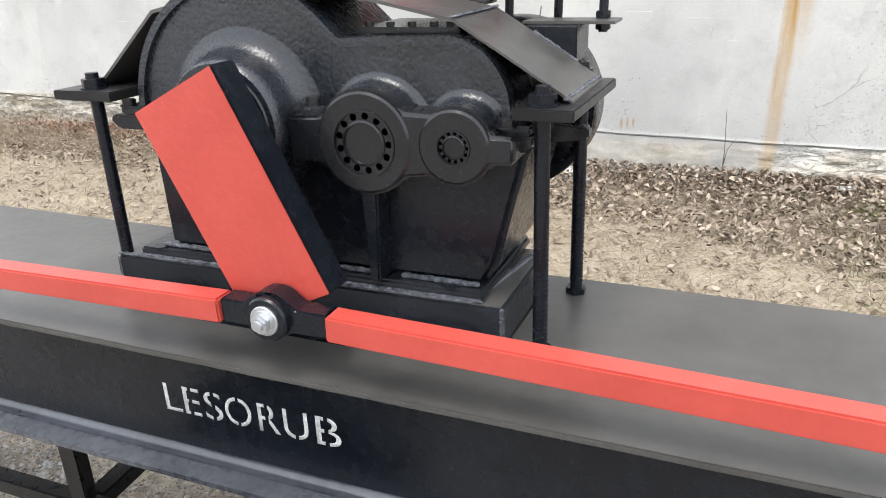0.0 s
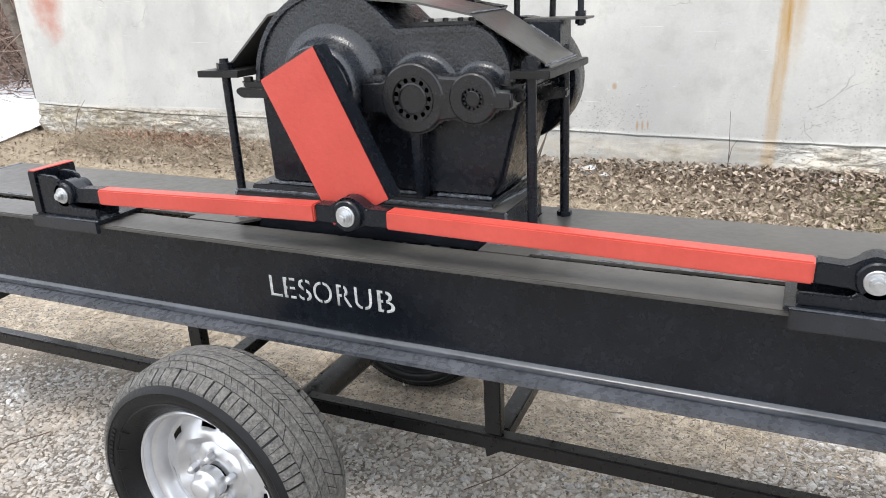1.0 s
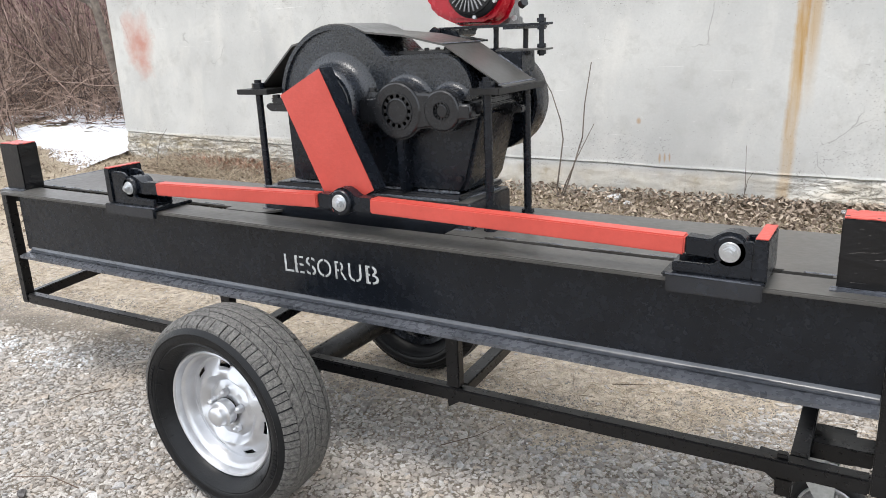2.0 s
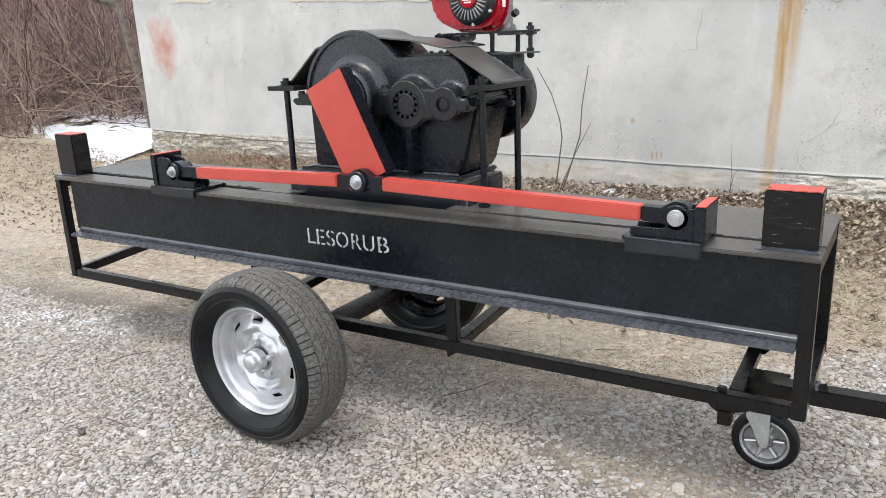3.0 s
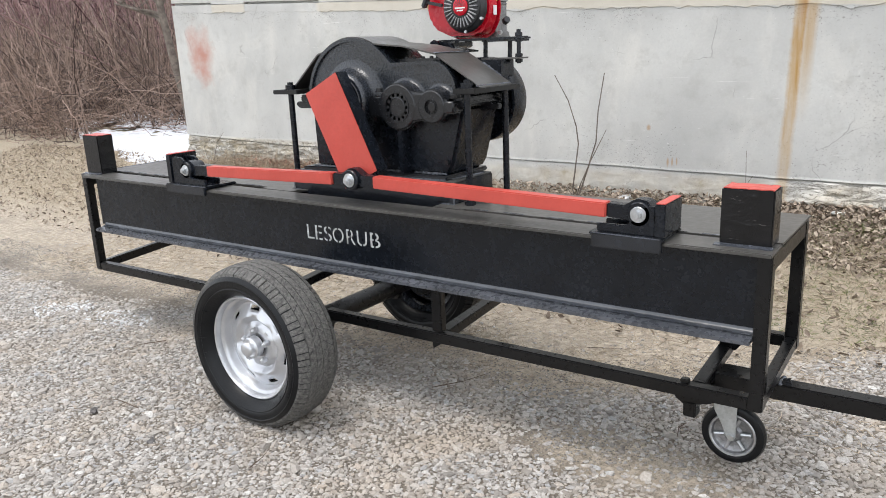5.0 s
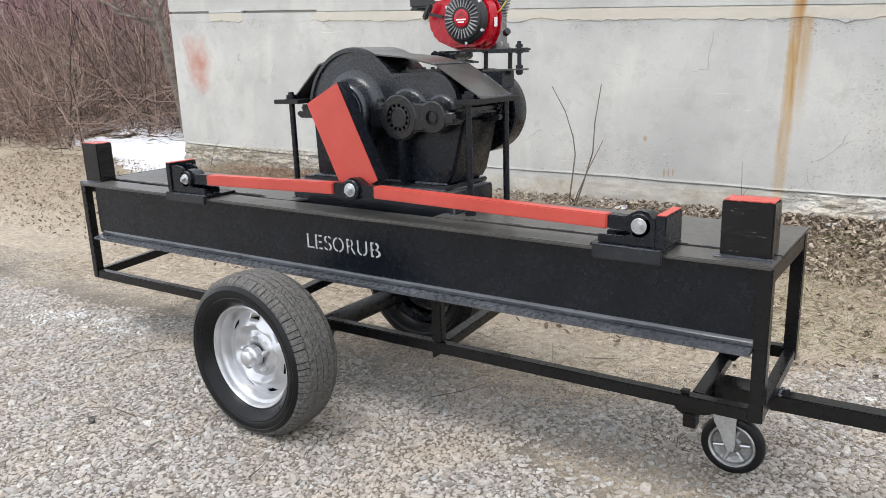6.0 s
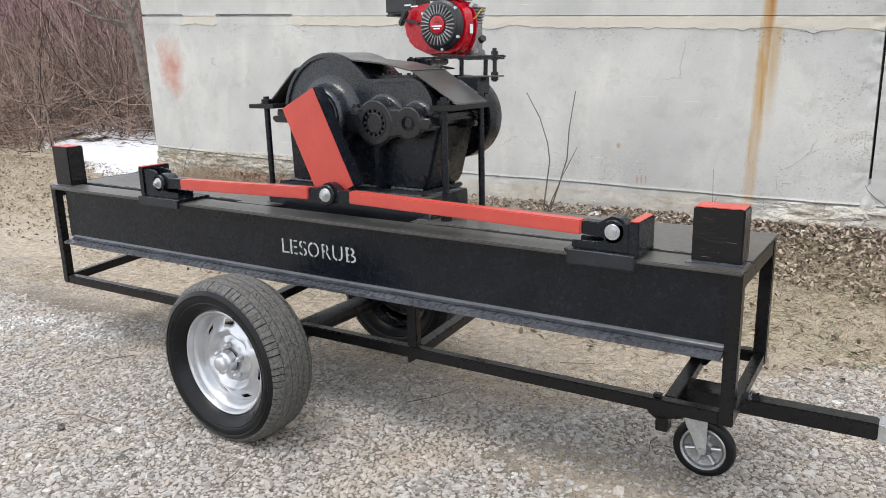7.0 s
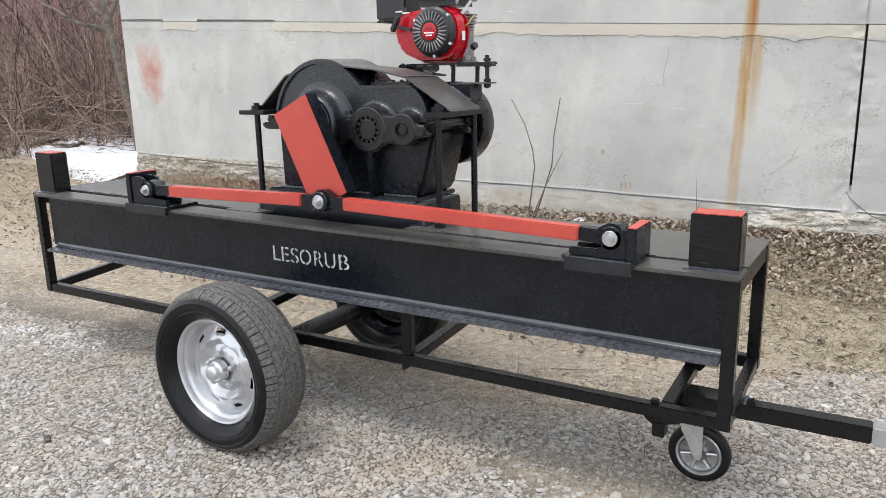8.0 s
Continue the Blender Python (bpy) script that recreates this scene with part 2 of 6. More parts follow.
def wall_material():
    """Weathered concrete panel: pale grey cast skin with pits and scratches, crumbling plinth, rust run, red smear and moss."""
    m, n, l, b, p = node_setup("weathered_concrete", 0.86)
    xyz = n.new("ShaderNodeSeparateXYZ")
    l.new(p, xyz.inputs[0])
    x, z = xyz.outputs[0], xyz.outputs[2]
    base = blend(n, l, ranged(n, l, noise_node(n, l, p, 1.1, 5, 0.5), 0.36, 0.64), (0.45, 0.452, 0.438), (0.60, 0.60, 0.575))
    base = blend(n, l, ranged(n, l, noise_node(n, l, stretch(n, l, p, 1, 1, 0.45, 3), 3.2, 8, 0.6, 0.4), 0.50, 0.70, 0.0, 0.6), base, (0.67, 0.655, 0.61))
    base = blend(n, l, ranged(n, l, noise_node(n, l, stretch(n, l, p, 1, 1, 1, 9), 7, 8, 0.7), 0.52, 0.72, 0.0, 0.55), base, (0.40, 0.395, 0.37))
    base = blend(n, l, ranged(n, l, noise_node(n, l, p, 70, 4, 0.6), 0.25, 0.75, 0.0, 0.22), base, (0.36, 0.355, 0.34))
    # pits, gathered above the plinth, under the seam and beside the joint
    gather = calc(n, l, "MAXIMUM", ranged(n, l, z, 0.85, 0.45), ranged(n, l, calc(n, l, "ADD", z, calc(n, l, "MULTIPLY", x, 0.052)), 1.36, 1.56))
    gather = calc(n, l, "MULTIPLY", gather, ranged(n, l, calc(n, l, "ADD", z, calc(n, l, "MULTIPLY", x, 0.052)), 1.66, 1.62))
    gather = calc(n, l, "MAXIMUM", gather, ranged(n, l, calc(n, l, "ABSOLUTE", calc(n, l, "SUBTRACT", x, 1.72), 0), 0.60, 0.0))
    gather = calc(n, l, "MULTIPLY", gather, ranged(n, l, noise_node(n, l, stretch(n, l, p, 1, 1, 1, 5), 3.0, 4), 0.36, 0.58))
    worm = noise_node(n, l, stretch(n, l, p, 0.8, 1, 1.3), 85, 4, 0.6, 0.7)
    pit = ranged(n, l, calc(n, l, "ADD", worm, calc(n, l, "MULTIPLY", gather, 0.120)), 0.685, 0.725)
    base = blend(n, l, calc(n, l, "MULTIPLY", pit, 0.62), base, (0.16, 0.15, 0.135))
    chips = ranged(n, l, noise_node(n, l, stretch(n, l, p, 1, 1, 1.4, 21), 48, 4, 0.6), 0.68, 0.72)
    base = blend(n, l, calc(n, l, "MULTIPLY", chips, ranged(n, l, noise_node(n, l, p, 2.6, 3), 0.45, 0.62, 0.0, 0.85)), base, (0.78, 0.77, 0.74))
    # pale and dark scratches
    turn = n.new("ShaderNodeMapping")
    turn.inputs["Rotation"].default_value, turn.inputs["Scale"].default_value = (0, radians(-14), 0), (0.5, 1, 26)
    l.new(p, turn.inputs["Vector"])
    scratch = calc(n, l, "MULTIPLY", ranged(n, l, noise_node(n, l, turn.outputs[0], 3.0, 3, 0.5), 0.69, 0.71), ranged(n, l, noise_node(n, l, p, 2.3, 3), 0.5, 0.6))
    base = blend(n, l, calc(n, l, "MULTIPLY", scratch, 0.75), base, (0.74, 0.73, 0.71))
    crack = n.new("ShaderNodeTexVoronoi")
    crack.feature = "DISTANCE_TO_EDGE"
    crack.inputs["Scale"].default_value = 1.5
    warp = n.new("ShaderNodeTexNoise")
    warp.inputs["Scale"].default_value, warp.inputs["Detail"].default_value = 3.5, 6
    l.new(p, warp.inputs["Vector"])
    l.new(blend(n, l, 0.20, p, warp.outputs["Color"], "ADD"), crack.inputs["Vector"])
    fissure = calc(n, l, "MULTIPLY", ranged(n, l, crack.outputs["Distance"], 0.006, 0.002), ranged(n, l, noise_node(n, l, p, 1.7, 3), 0.57, 0.63))
    base = blend(n, l, calc(n, l, "MULTIPLY", fissure, 0.5), base, (0.22, 0.21, 0.19))
    # beige plaster patched along the seam
    lane = calc(n, l, "ADD", z, calc(n, l, "MULTIPLY", x, 0.052))
    lane = calc(n, l, "MULTIPLY", ranged(n, l, calc(n, l, "ADD", lane, calc(n, l, "MULTIPLY", noise_node(n, l, p, 5, 6), 0.05)), 1.635, 1.645), ranged(n, l, lane, 1.703, 1.697))
    patch = calc(n, l, "MAXIMUM", ranged(n, l, x, -3.45, -3.4), calc(n, l, "MULTIPLY", ranged(n, l, x, -5.06, -5.04), ranged(n, l, x, -4.49, -4.51)))
    lane = calc(n, l, "MULTIPLY", lane, patch)
    base = blend(n, l, calc(n, l, "MULTIPLY", lane, 0.7), base, (0.585, 0.535, 0.44))
    # crumbling plinth
    low = ranged(n, l, calc(n, l, "ADD", z, calc(n, l, "MULTIPLY", noise_node(n, l, p, 3, 8), 0.10)), 0.385, 0.44, 1.0, 0.0)
    west = ranged(n, l, x, -2.2, -3.6)
    low = calc(n, l, "MAXIMUM", low, calc(n, l, "MULTIPLY", west, ranged(n, l, z, 0.50, 0.47)))
    crumb = blend(n, l, ranged(n, l, noise_node(n, l, p, 8, 8, 0.7), 0.35, 0.65), (0.40, 0.345, 0.26), (0.62, 0.59, 0.52))
    base = blend(n, l, calc(n, l, "MULTIPLY", low, ranged(n, l, noise_node(n, l, p, 2.2, 4), 0.35, 0.6, 0.25, 0.95)), base, crumb)
    moss = calc(n, l, "MULTIPLY", ranged(n, l, x, -3.5, -4.6), ranged(n, l, z, 0.50, 0.42))
    moss = calc(n, l, "MULTIPLY", moss, ranged(n, l, noise_node(n, l, stretch(n, l, p, 1, 1, 4), 6, 8), 0.45, 0.60, 0.0, 0.8))
    base = blend(n, l, calc(n, l, "MULTIPLY", moss, 0.7), base, (0.27, 0.215, 0.11))
    split = noise_node(n, l, stretch(n, l, p, 1, 1, 3.2, 2), 7, 9, 0.72, 1.2)
    ends = calc(n, l, "MAXIMUM", calc(n, l, "MULTIPLY", west, ranged(n, l, z, 0.49, 0.47)), calc(n, l, "MULTIPLY", ranged(n, l, x, 0.9, 1.2), ranged(n, l, z, 0.375, 0.355)))
    crevice = calc(n, l, "MULTIPLY", ends, ranged(n, l, calc(n, l, "ABSOLUTE", calc(n, l, "SUBTRACT", split, 0.5), 0), 0.03, 0.008))
    base = blend(n, l, calc(n, l, "MULTIPLY", crevice, 0.85), base, (0.10, 0.085, 0.06))
    # rust run in two strands
    sway = calc(n, l, "MULTIPLY", calc(n, l, "SUBTRACT", noise_node(n, l, stretch(n, l, p, 0.2, 1, 1), 2.0, 4), 0.5), 0.05)
    side = calc(n, l, "SUBTRACT", calc(n, l, "ADD", x, sway), calc(n, l, "ADD", 1.022, calc(n, l, "MULTIPLY", z, 0.036)))
    fall = noise_node(n, l, stretch(n, l, p, 6, 1, 0.9), 2.5, 6)
    main = calc(n, l, "MULTIPLY", ranged(n, l, calc(n, l, "ADD", calc(n, l, "ABSOLUTE", calc(n, l, "ADD", side, 0.012), 0), calc(n, l, "MULTIPLY", noise_node(n, l, p, 22, 5, 0.7), 0.022)), 0.064, 0.034), ranged(n, l, fall, 0.28, 0.60, 0.55, 1.0))
    second = calc(n, l, "MULTIPLY", ranged(n, l, calc(n, l, "ABSOLUTE", calc(n, l, "SUBTRACT", side, 0.052), 0), 0.056, 0.012), calc(n, l, "MULTIPLY", ranged(n, l, z, 0.75, 1.30, 0.0, 0.70), ranged(n, l, z, 1.60, 1.55)))
    run = calc(n, l, "MULTIPLY", calc(n, l, "MAXIMUM", main, second), ranged(n, l, z, 0.40, 1.15, 0.50, 0.92))
    threads = noise_node(n, l, stretch(n, l, p, 16, 1, 0.9, 3), 2.0, 6, 0.6)
    run = calc(n, l, "MULTIPLY", run, ranged(n, l, threads, 0.36, 0.60, 0.82, 1.0))
    base = blend(n, l, run, base, (0.43, 0.255, 0.070))
    base = blend(n, l, calc(n, l, "MULTIPLY", run, ranged(n, l, threads, 0.52, 0.66, 0.0, 0.5)), base, (0.33, 0.165, 0.04))
    core = calc(n, l, "MULTIPLY", ranged(n, l, calc(n, l, "ABSOLUTE", side, 0), 0.04, 0.0), ranged(n, l, z, 1.40, 1.75))
    base = blend(n, l, calc(n, l, "MULTIPLY", core, 0.8), base, (0.32, 0.12, 0.02))
    # rust marks of old ties
    for sx, sz, w, h in ((0.03, 0.72, 0.022, 0.03), (0.19, 0.455, 0.012, 0.045), (0.225, 0.46, 0.010, 0.045), (0.26, 0.465, 0.009, 0.04)):
        ex = calc(n, l, "DIVIDE", calc(n, l, "SUBTRACT", x, sx), w)
        ez = calc(n, l, "DIVIDE", calc(n, l, "SUBTRACT", z, sz), h)
        e2 = calc(n, l, "ADD", calc(n, l, "MULTIPLY", ex, ex), calc(n, l, "MULTIPLY", ez, ez))
        base = blend(n, l, ranged(n, l, calc(n, l, "ADD", e2, calc(n, l, "MULTIPLY", worm, 0.8)), 1.3, 0.4, 0.0, 0.7), base, (0.38, 0.22, 0.09))
    # red smear near the corner
    dx = calc(n, l, "DIVIDE", calc(n, l, "ADD", calc(n, l, "ADD", x, 5.33), calc(n, l, "MULTIPLY", calc(n, l, "SUBTRACT", z, 1.42), 0.06)), 0.26)
    dz = calc(n, l, "DIVIDE", calc(n, l, "SUBTRACT", z, 1.42), 0.40)
    d2 = calc(n, l, "ADD", calc(n, l, "MULTIPLY", dx, dx), calc(n, l, "MULTIPLY", dz, dz))
    d2 = calc(n, l, "ADD", d2, calc(n, l, "MULTIPLY", calc(n, l, "SUBTRACT", noise_node(n, l, p, 5, 8, 0.65), 0.5), 2.4))
    base = blend(n, l, ranged(n, l, d2, 1.0, -0.25, 0.0, 0.85), base, (0.45, 0.19, 0.135))
    l.new(base, b.inputs["Base Color"])
    bp = n.new("ShaderNodeBump")
    bp.inputs["Strength"].default_value, bp.inputs["Distance"].default_value = 0.5, 0.006
    deep = calc(n, l, "SUBTRACT", calc(n, l, "MULTIPLY", noise_node(n, l, p, 75, 4, 0.6), 0.35), pit)
    l.new(calc(n, l, "ADD", deep, calc(n, l, "MULTIPLY", calc(n, l, "MULTIPLY", low, noise_node(n, l, p, 14, 8, 0.7)), 3.0)), bp.inputs["Height"])
    l.new(bp.outputs[0], b.inputs["Normal"])
    return m


GROUND, WALL = ground_material(), wall_material()
# the fines are darkened to deepen the gaps like shade
STONE, FINES = stone_material("crushed_stone", 1.0), stone_material("earthy_fines_gap_shade", 0.42)


# ---- building tools ----
def thing(name, at, label, category, group="", kind=""):
    ob = new(name)
    ob.location = at
    return tagged(ob, label, category, group, kind)


def root_of(ob):
    while ob.parent:
        ob = ob.parent
    return ob


def on_wheel(ob):
    while ob:
        if ob.name.startswith(("wheel", "jockey")):
            return True
        ob = ob.parent
    return False


def settle(x, z):
    """The welded frame is a little deeper and lower towards its -x end."""
    return min(1.0, max(0.0, (1.2 - x) / 2.9)) * (0.012 - (0.80 - z) * 0.0915)


def part(name, bm, mat, parent=None, label="", smooth=True):
    """Links a bmesh, given in world metres, as one mesh under a thing or a part."""
    base = Vector(root_of(parent).location) if parent else Vector((0, 0, 0))
    if parent and root_of(parent).name.startswith(("log_splitter_trailer", "pusher_carriage")) and "pin" not in name and name != "collar" and not on_wheel(parent):
        for v in bm.verts:
            v.co.z += settle(v.co.x, v.co.z)
    bm.transform(Matrix.Translation(-base))
    bmesh.ops.recalc_face_normals(bm, faces=bm.faces)
    me = bpy.data.meshes.new(name)
    bm.to_mesh(me)
    bm.free()
    me.materials.append(mat)
    if smooth:
        me.shade_smooth()
        me.set_sharp_from_angle(angle=radians(35))
    ob = new(name, me)
    ob.parent = parent
    return tagged(ob, label) if label else ob


def bulk(name, verts, faces, mat, smooth=False):
    """A mesh of many small pieces from arrays."""
    me = bpy.data.meshes.new(name)
    verts, faces = np.asarray(verts, np.float32), np.asarray(faces, np.int32)
    k = faces.shape[1]
    me.vertices.add(len(verts)), me.loops.add(faces.size), me.polygons.add(len(faces))
    me.vertices.foreach_set("co", verts.ravel())
    me.loops.foreach_set("vertex_index", faces.ravel())
    me.polygons.foreach_set("loop_start", np.arange(0, faces.size, k, dtype=np.int32))
    me.polygons.foreach_set("use_smooth", np.full(len(faces), smooth))
    me.update(calc_edges=True)
    me.materials.append(mat)
    return new(name, me)


def soften(bm, width, seg=2, angle=30):
    edges = [e for e in bm.edges if len(e.link_faces) == 2 and e.calc_face_angle(0) > radians(angle)]
    if width and edges:
        bmesh.ops.bevel(bm, geom=edges, offset=width, segments=seg, affect="EDGES", clamp_overlap=True)
    return bm


def join(*bms):
    out = bms[0]
    for other in bms[1:]:
        me = bpy.data.meshes.new("joined")
        other.to_mesh(me)
        other.free()
        out.from_mesh(me)
        bpy.data.meshes.remove(me)
    return out


def box(x0, x1, y0, y1, z0, z1, bevel=0.002, seg=2):
    bm = bmesh.new()
    bmesh.ops.create_cube(bm, size=1)
    bm.transform(Matrix.Translation(((x0 + x1) / 2, (y0 + y1) / 2, (z0 + z1) / 2)) @ Matrix.Diagonal((x1 - x0, y1 - y0, z1 - z0, 1)))
    return soften(bm, bevel, seg)


def prism(points, y0, y1, bevel=0.0, seg=2):
    """An outline in x and z, thick from y0 to y1."""
    bm = bmesh.new()
    front = [bm.verts.new((x, y0, z)) for x, z in points]
    rear = [bm.verts.new((x, y1, z)) for x, z in points]
    bm.faces.new(front), bm.faces.new(rear[::-1])
    for i in range(len(points)):
        j = (i + 1) % len(points)
        bm.faces.new((front[i], rear[i], rear[j], front[j]))
    bmesh.ops.recalc_face_normals(bm, faces=bm.faces)
    return soften(bm, bevel, seg)


def plan_prism(points, z0, z1, bevel=0.0):
    """An outline in x and y, thick from z0 to z1."""
    bm = prism([(x, y) for x, y in points], 0, 1)
    bm.transform(Matrix(((1, 0, 0, 0), (0, 0, 1, 0), (0, z1 - z0, 0, z0), (0, 0, 0, 1))))
    bmesh.ops.recalc_face_normals(bm, faces=bm.faces)
    return soften(bm, bevel)


def lathe(profile, centre, seg=48, axis="y", closed=False):
    """Turns (radius, offset) pairs about an axis through centre. Offsets run along +axis."""
    bm = bmesh.new()
    rings = []
    for r, a in profile:
        ring = []
        for k in range(seg):
            t = 2 * math.pi * k / seg
            u, v = r * math.cos(t), r * math.sin(t)
            ring.append(bm.verts.new({"y": (u, a, v), "z": (u, v, a), "x": (a, u, v)}[axis]))
        rings.append(ring)
    pairs = list(zip(rings, rings[1:])) + ([(rings[-1], rings[0])] if closed else [])
    for p, q in pairs:
        for k in range(seg):
            j = (k + 1) % seg
            bm.faces.new((p[k], p[j], q[j], q[k]))
    bmesh.ops.remove_doubles(bm, verts=bm.verts, dist=1e-6)
    bm.transform(Matrix.Translation(centre))
    return bm


def rod(p, q, r, seg=16, r2=None, caps=True, bevel=0.0):
    p, q = Vector(p), Vector(q)
    bm = bmesh.new()
    bmesh.ops.create_cone(bm, cap_ends=caps, segments=seg, radius1=r, radius2=r if r2 is None else r2, depth=(q - p).length)
    soften(bm, bevel, 2, 50)
    bm.transform(Matrix.Translation((p + q) / 2) @ (q - p).to_track_quat("Z", "Y").to_matrix().to_4x4())
    return bm


def bar(p, q, w, h, bevel=0.002):
    """A square bar from p to q: w across (level), h tall."""
    p, q = Vector(p), Vector(q)
    bm = bmesh.new()
    bmesh.ops.create_cube(bm, size=1)
    d = (q - p).normalized()
    side = d.cross(Vector((0, 0, 1)))
    side = side.normalized() if side.length > 1e-4 else Vector((1, 0, 0))
    up = side.cross(d)
    m = Matrix((side * w, d * (q - p).length, up * h)).transposed().to_4x4()
    soften(bm, 0)
    bm.transform(Matrix.Translation((p + q) / 2) @ m)
    return soften(bm, bevel)


def pipe(points, r, seg=8, taper=1.0):
    """A round run through points."""
    bm = bmesh.new()
    pts = [Vector(p) for p in points]
    rings = []
    for i, p in enumerate(pts):
        d = (pts[min(i + 1, len(pts) - 1)] - pts[max(i - 1, 0)]).normalized()
        a = d.orthogonal().normalized()
        b = d.cross(a)
        if rings:
            a = (prev - d * prev.dot(d)).normalized()
            b = d.cross(a)
        prev = a
        rr = r * (1 + (taper - 1) * i / (len(pts) - 1))
        rings.append([bm.verts.new(p + rr * (a * math.cos(2 * math.pi * k / seg) + b * math.sin(2 * math.pi * k / seg))) for k in range(seg)])
    for s, t in zip(rings, rings[1:]):
        for k in range(seg):
            bm.faces.new((s[k], s[(k + 1) % seg], t[(k + 1) % seg], t[k]))
    bm.faces.new(rings[0]), bm.faces.new(rings[-1])
    return bm


def hexagon(p, q, r):
    return rod(p, q, r, 6, bevel=0.0012)


def bead(p, q, r, rng, flat=0.7):
    """An uneven weld seam: overlapping ripples from p to q."""
    p, q = Vector(p), Vector(q)
    d = q - p
    count = max(2, int(d.length / (r * 0.5)))
    bm = bmesh.new()
    for k in range(count + 1):
        s = bmesh.ops.create_icosphere(bm, subdivisions=1, radius=r * rng.uniform(0.82, 1.12))
        shift = p + d * (k / count) + Vector((rng.uniform(-0.15, 0.15) * r, rng.uniform(-0.15, 0.15) * r, 0))
        bmesh.ops.transform(bm, matrix=Matrix.Translation(shift) @ Matrix.Diagonal((1, 1, flat, 1)), verts=s["verts"])
    return bm


def turned(bm, m):
    bm.transform(m)
    return bm


def arc(cx, cz, r, a0, a1, count):
    return [(cx + r * math.cos(radians(a0 + (a1 - a0) * k / count)), cz + r * math.sin(radians(a0 + (a1 - a0) * k / count))) for k in range(count + 1)]


def rise(x, y):
    """Height of the ground: level yard, climbing to the foot of the wall and to the thicket."""
    s = np.clip((np.asarray(y) - 1.6) / 2.2, 0, 1)
    s = s * s * (3 - 2 * s)
    left = np.clip((-2.0 - np.asarray(x)) / 5.0, 0, 1)
    return s * (0.15 + 0.10 * left) + np.clip(np.asarray(y) - 4.0, 0, 60) * 0.03


RNG = random.Random(7)
NPR = np.random.default_rng(11)


# ---- ground ----
def spaced(a, b, step, far, grow=1.35):
    mid = list(np.arange(a, b + 1e-6, step))
    out, s, v = [], step, b
    while v < far:
        s *= grow
        v += s
        out.append(v)
    back_, s, v = [], step, a
    while v > -far:
        s *= grow
        v -= s
        back_.append(v)
    return np.array(back_[::-1] + mid + out)


def uneven(x, y):
    """Small swells of the trodden ground."""
    x, y = np.asarray(x, float), np.asarray(y, float)
    bumps = [noise.noise((a * 2.3, b * 2.3, 0)) * 0.009 + noise.noise((a * 7, b * 7, 3)) * 0.0035 for a, b in zip(x.ravel(), y.ravel())]
    return np.array(bumps).reshape(x.shape) - 0.006


def build_ground():
    xs, ys = spaced(-8, 5, 0.06, 600), spaced(-3, 4.5, 0.06, 600)
    gx, gy = np.meshgrid(xs, ys)
    gz = rise(gx, gy) + uneven(gx, gy)
    w = len(xs)
    i = np.arange(len(ys) - 1)[:, None] * w + np.arange(w - 1)[None, :]
    faces = np.stack([i, i + 1, i + w + 1, i + w], -1).reshape(-1, 4)
    ob = bulk("ground", np.stack([gx, gy, gz], -1).reshape(-1, 3), faces, GROUND, True)
    tagged(ob, "compacted crushed-stone yard turning to bare soil", "ground", kind="structure")


build_ground()


# ---- concrete building ----
WALL_Y, CORNER, JOINT = 3.62, -5.76, 1.79


def seam(x):
    return 1.64 + (1.15 - x) * 0.052


def ledge(x):
    """Height of the shadow line over the plinth."""
    z = np.interp(x, (-5.8, -4.1, -1.5, -0.2, 0.2, 1.05, 1.70, 8.0), (0.49, 0.425, 0.408, 0.396, 0.384, 0.370, 0.362, 0.36))
    return float(z) + 0.006 * noise.noise((x * 2.5, 2, 0)) + 0.003 * noise.noise((x * 14, 2, 0))


def plaster_edge(x):
    return seam(x) - 0.085 + 0.030 * noise.noise((x * 4, 7, 0)) + 0.016 * noise.noise((x * 15, 8, 0))


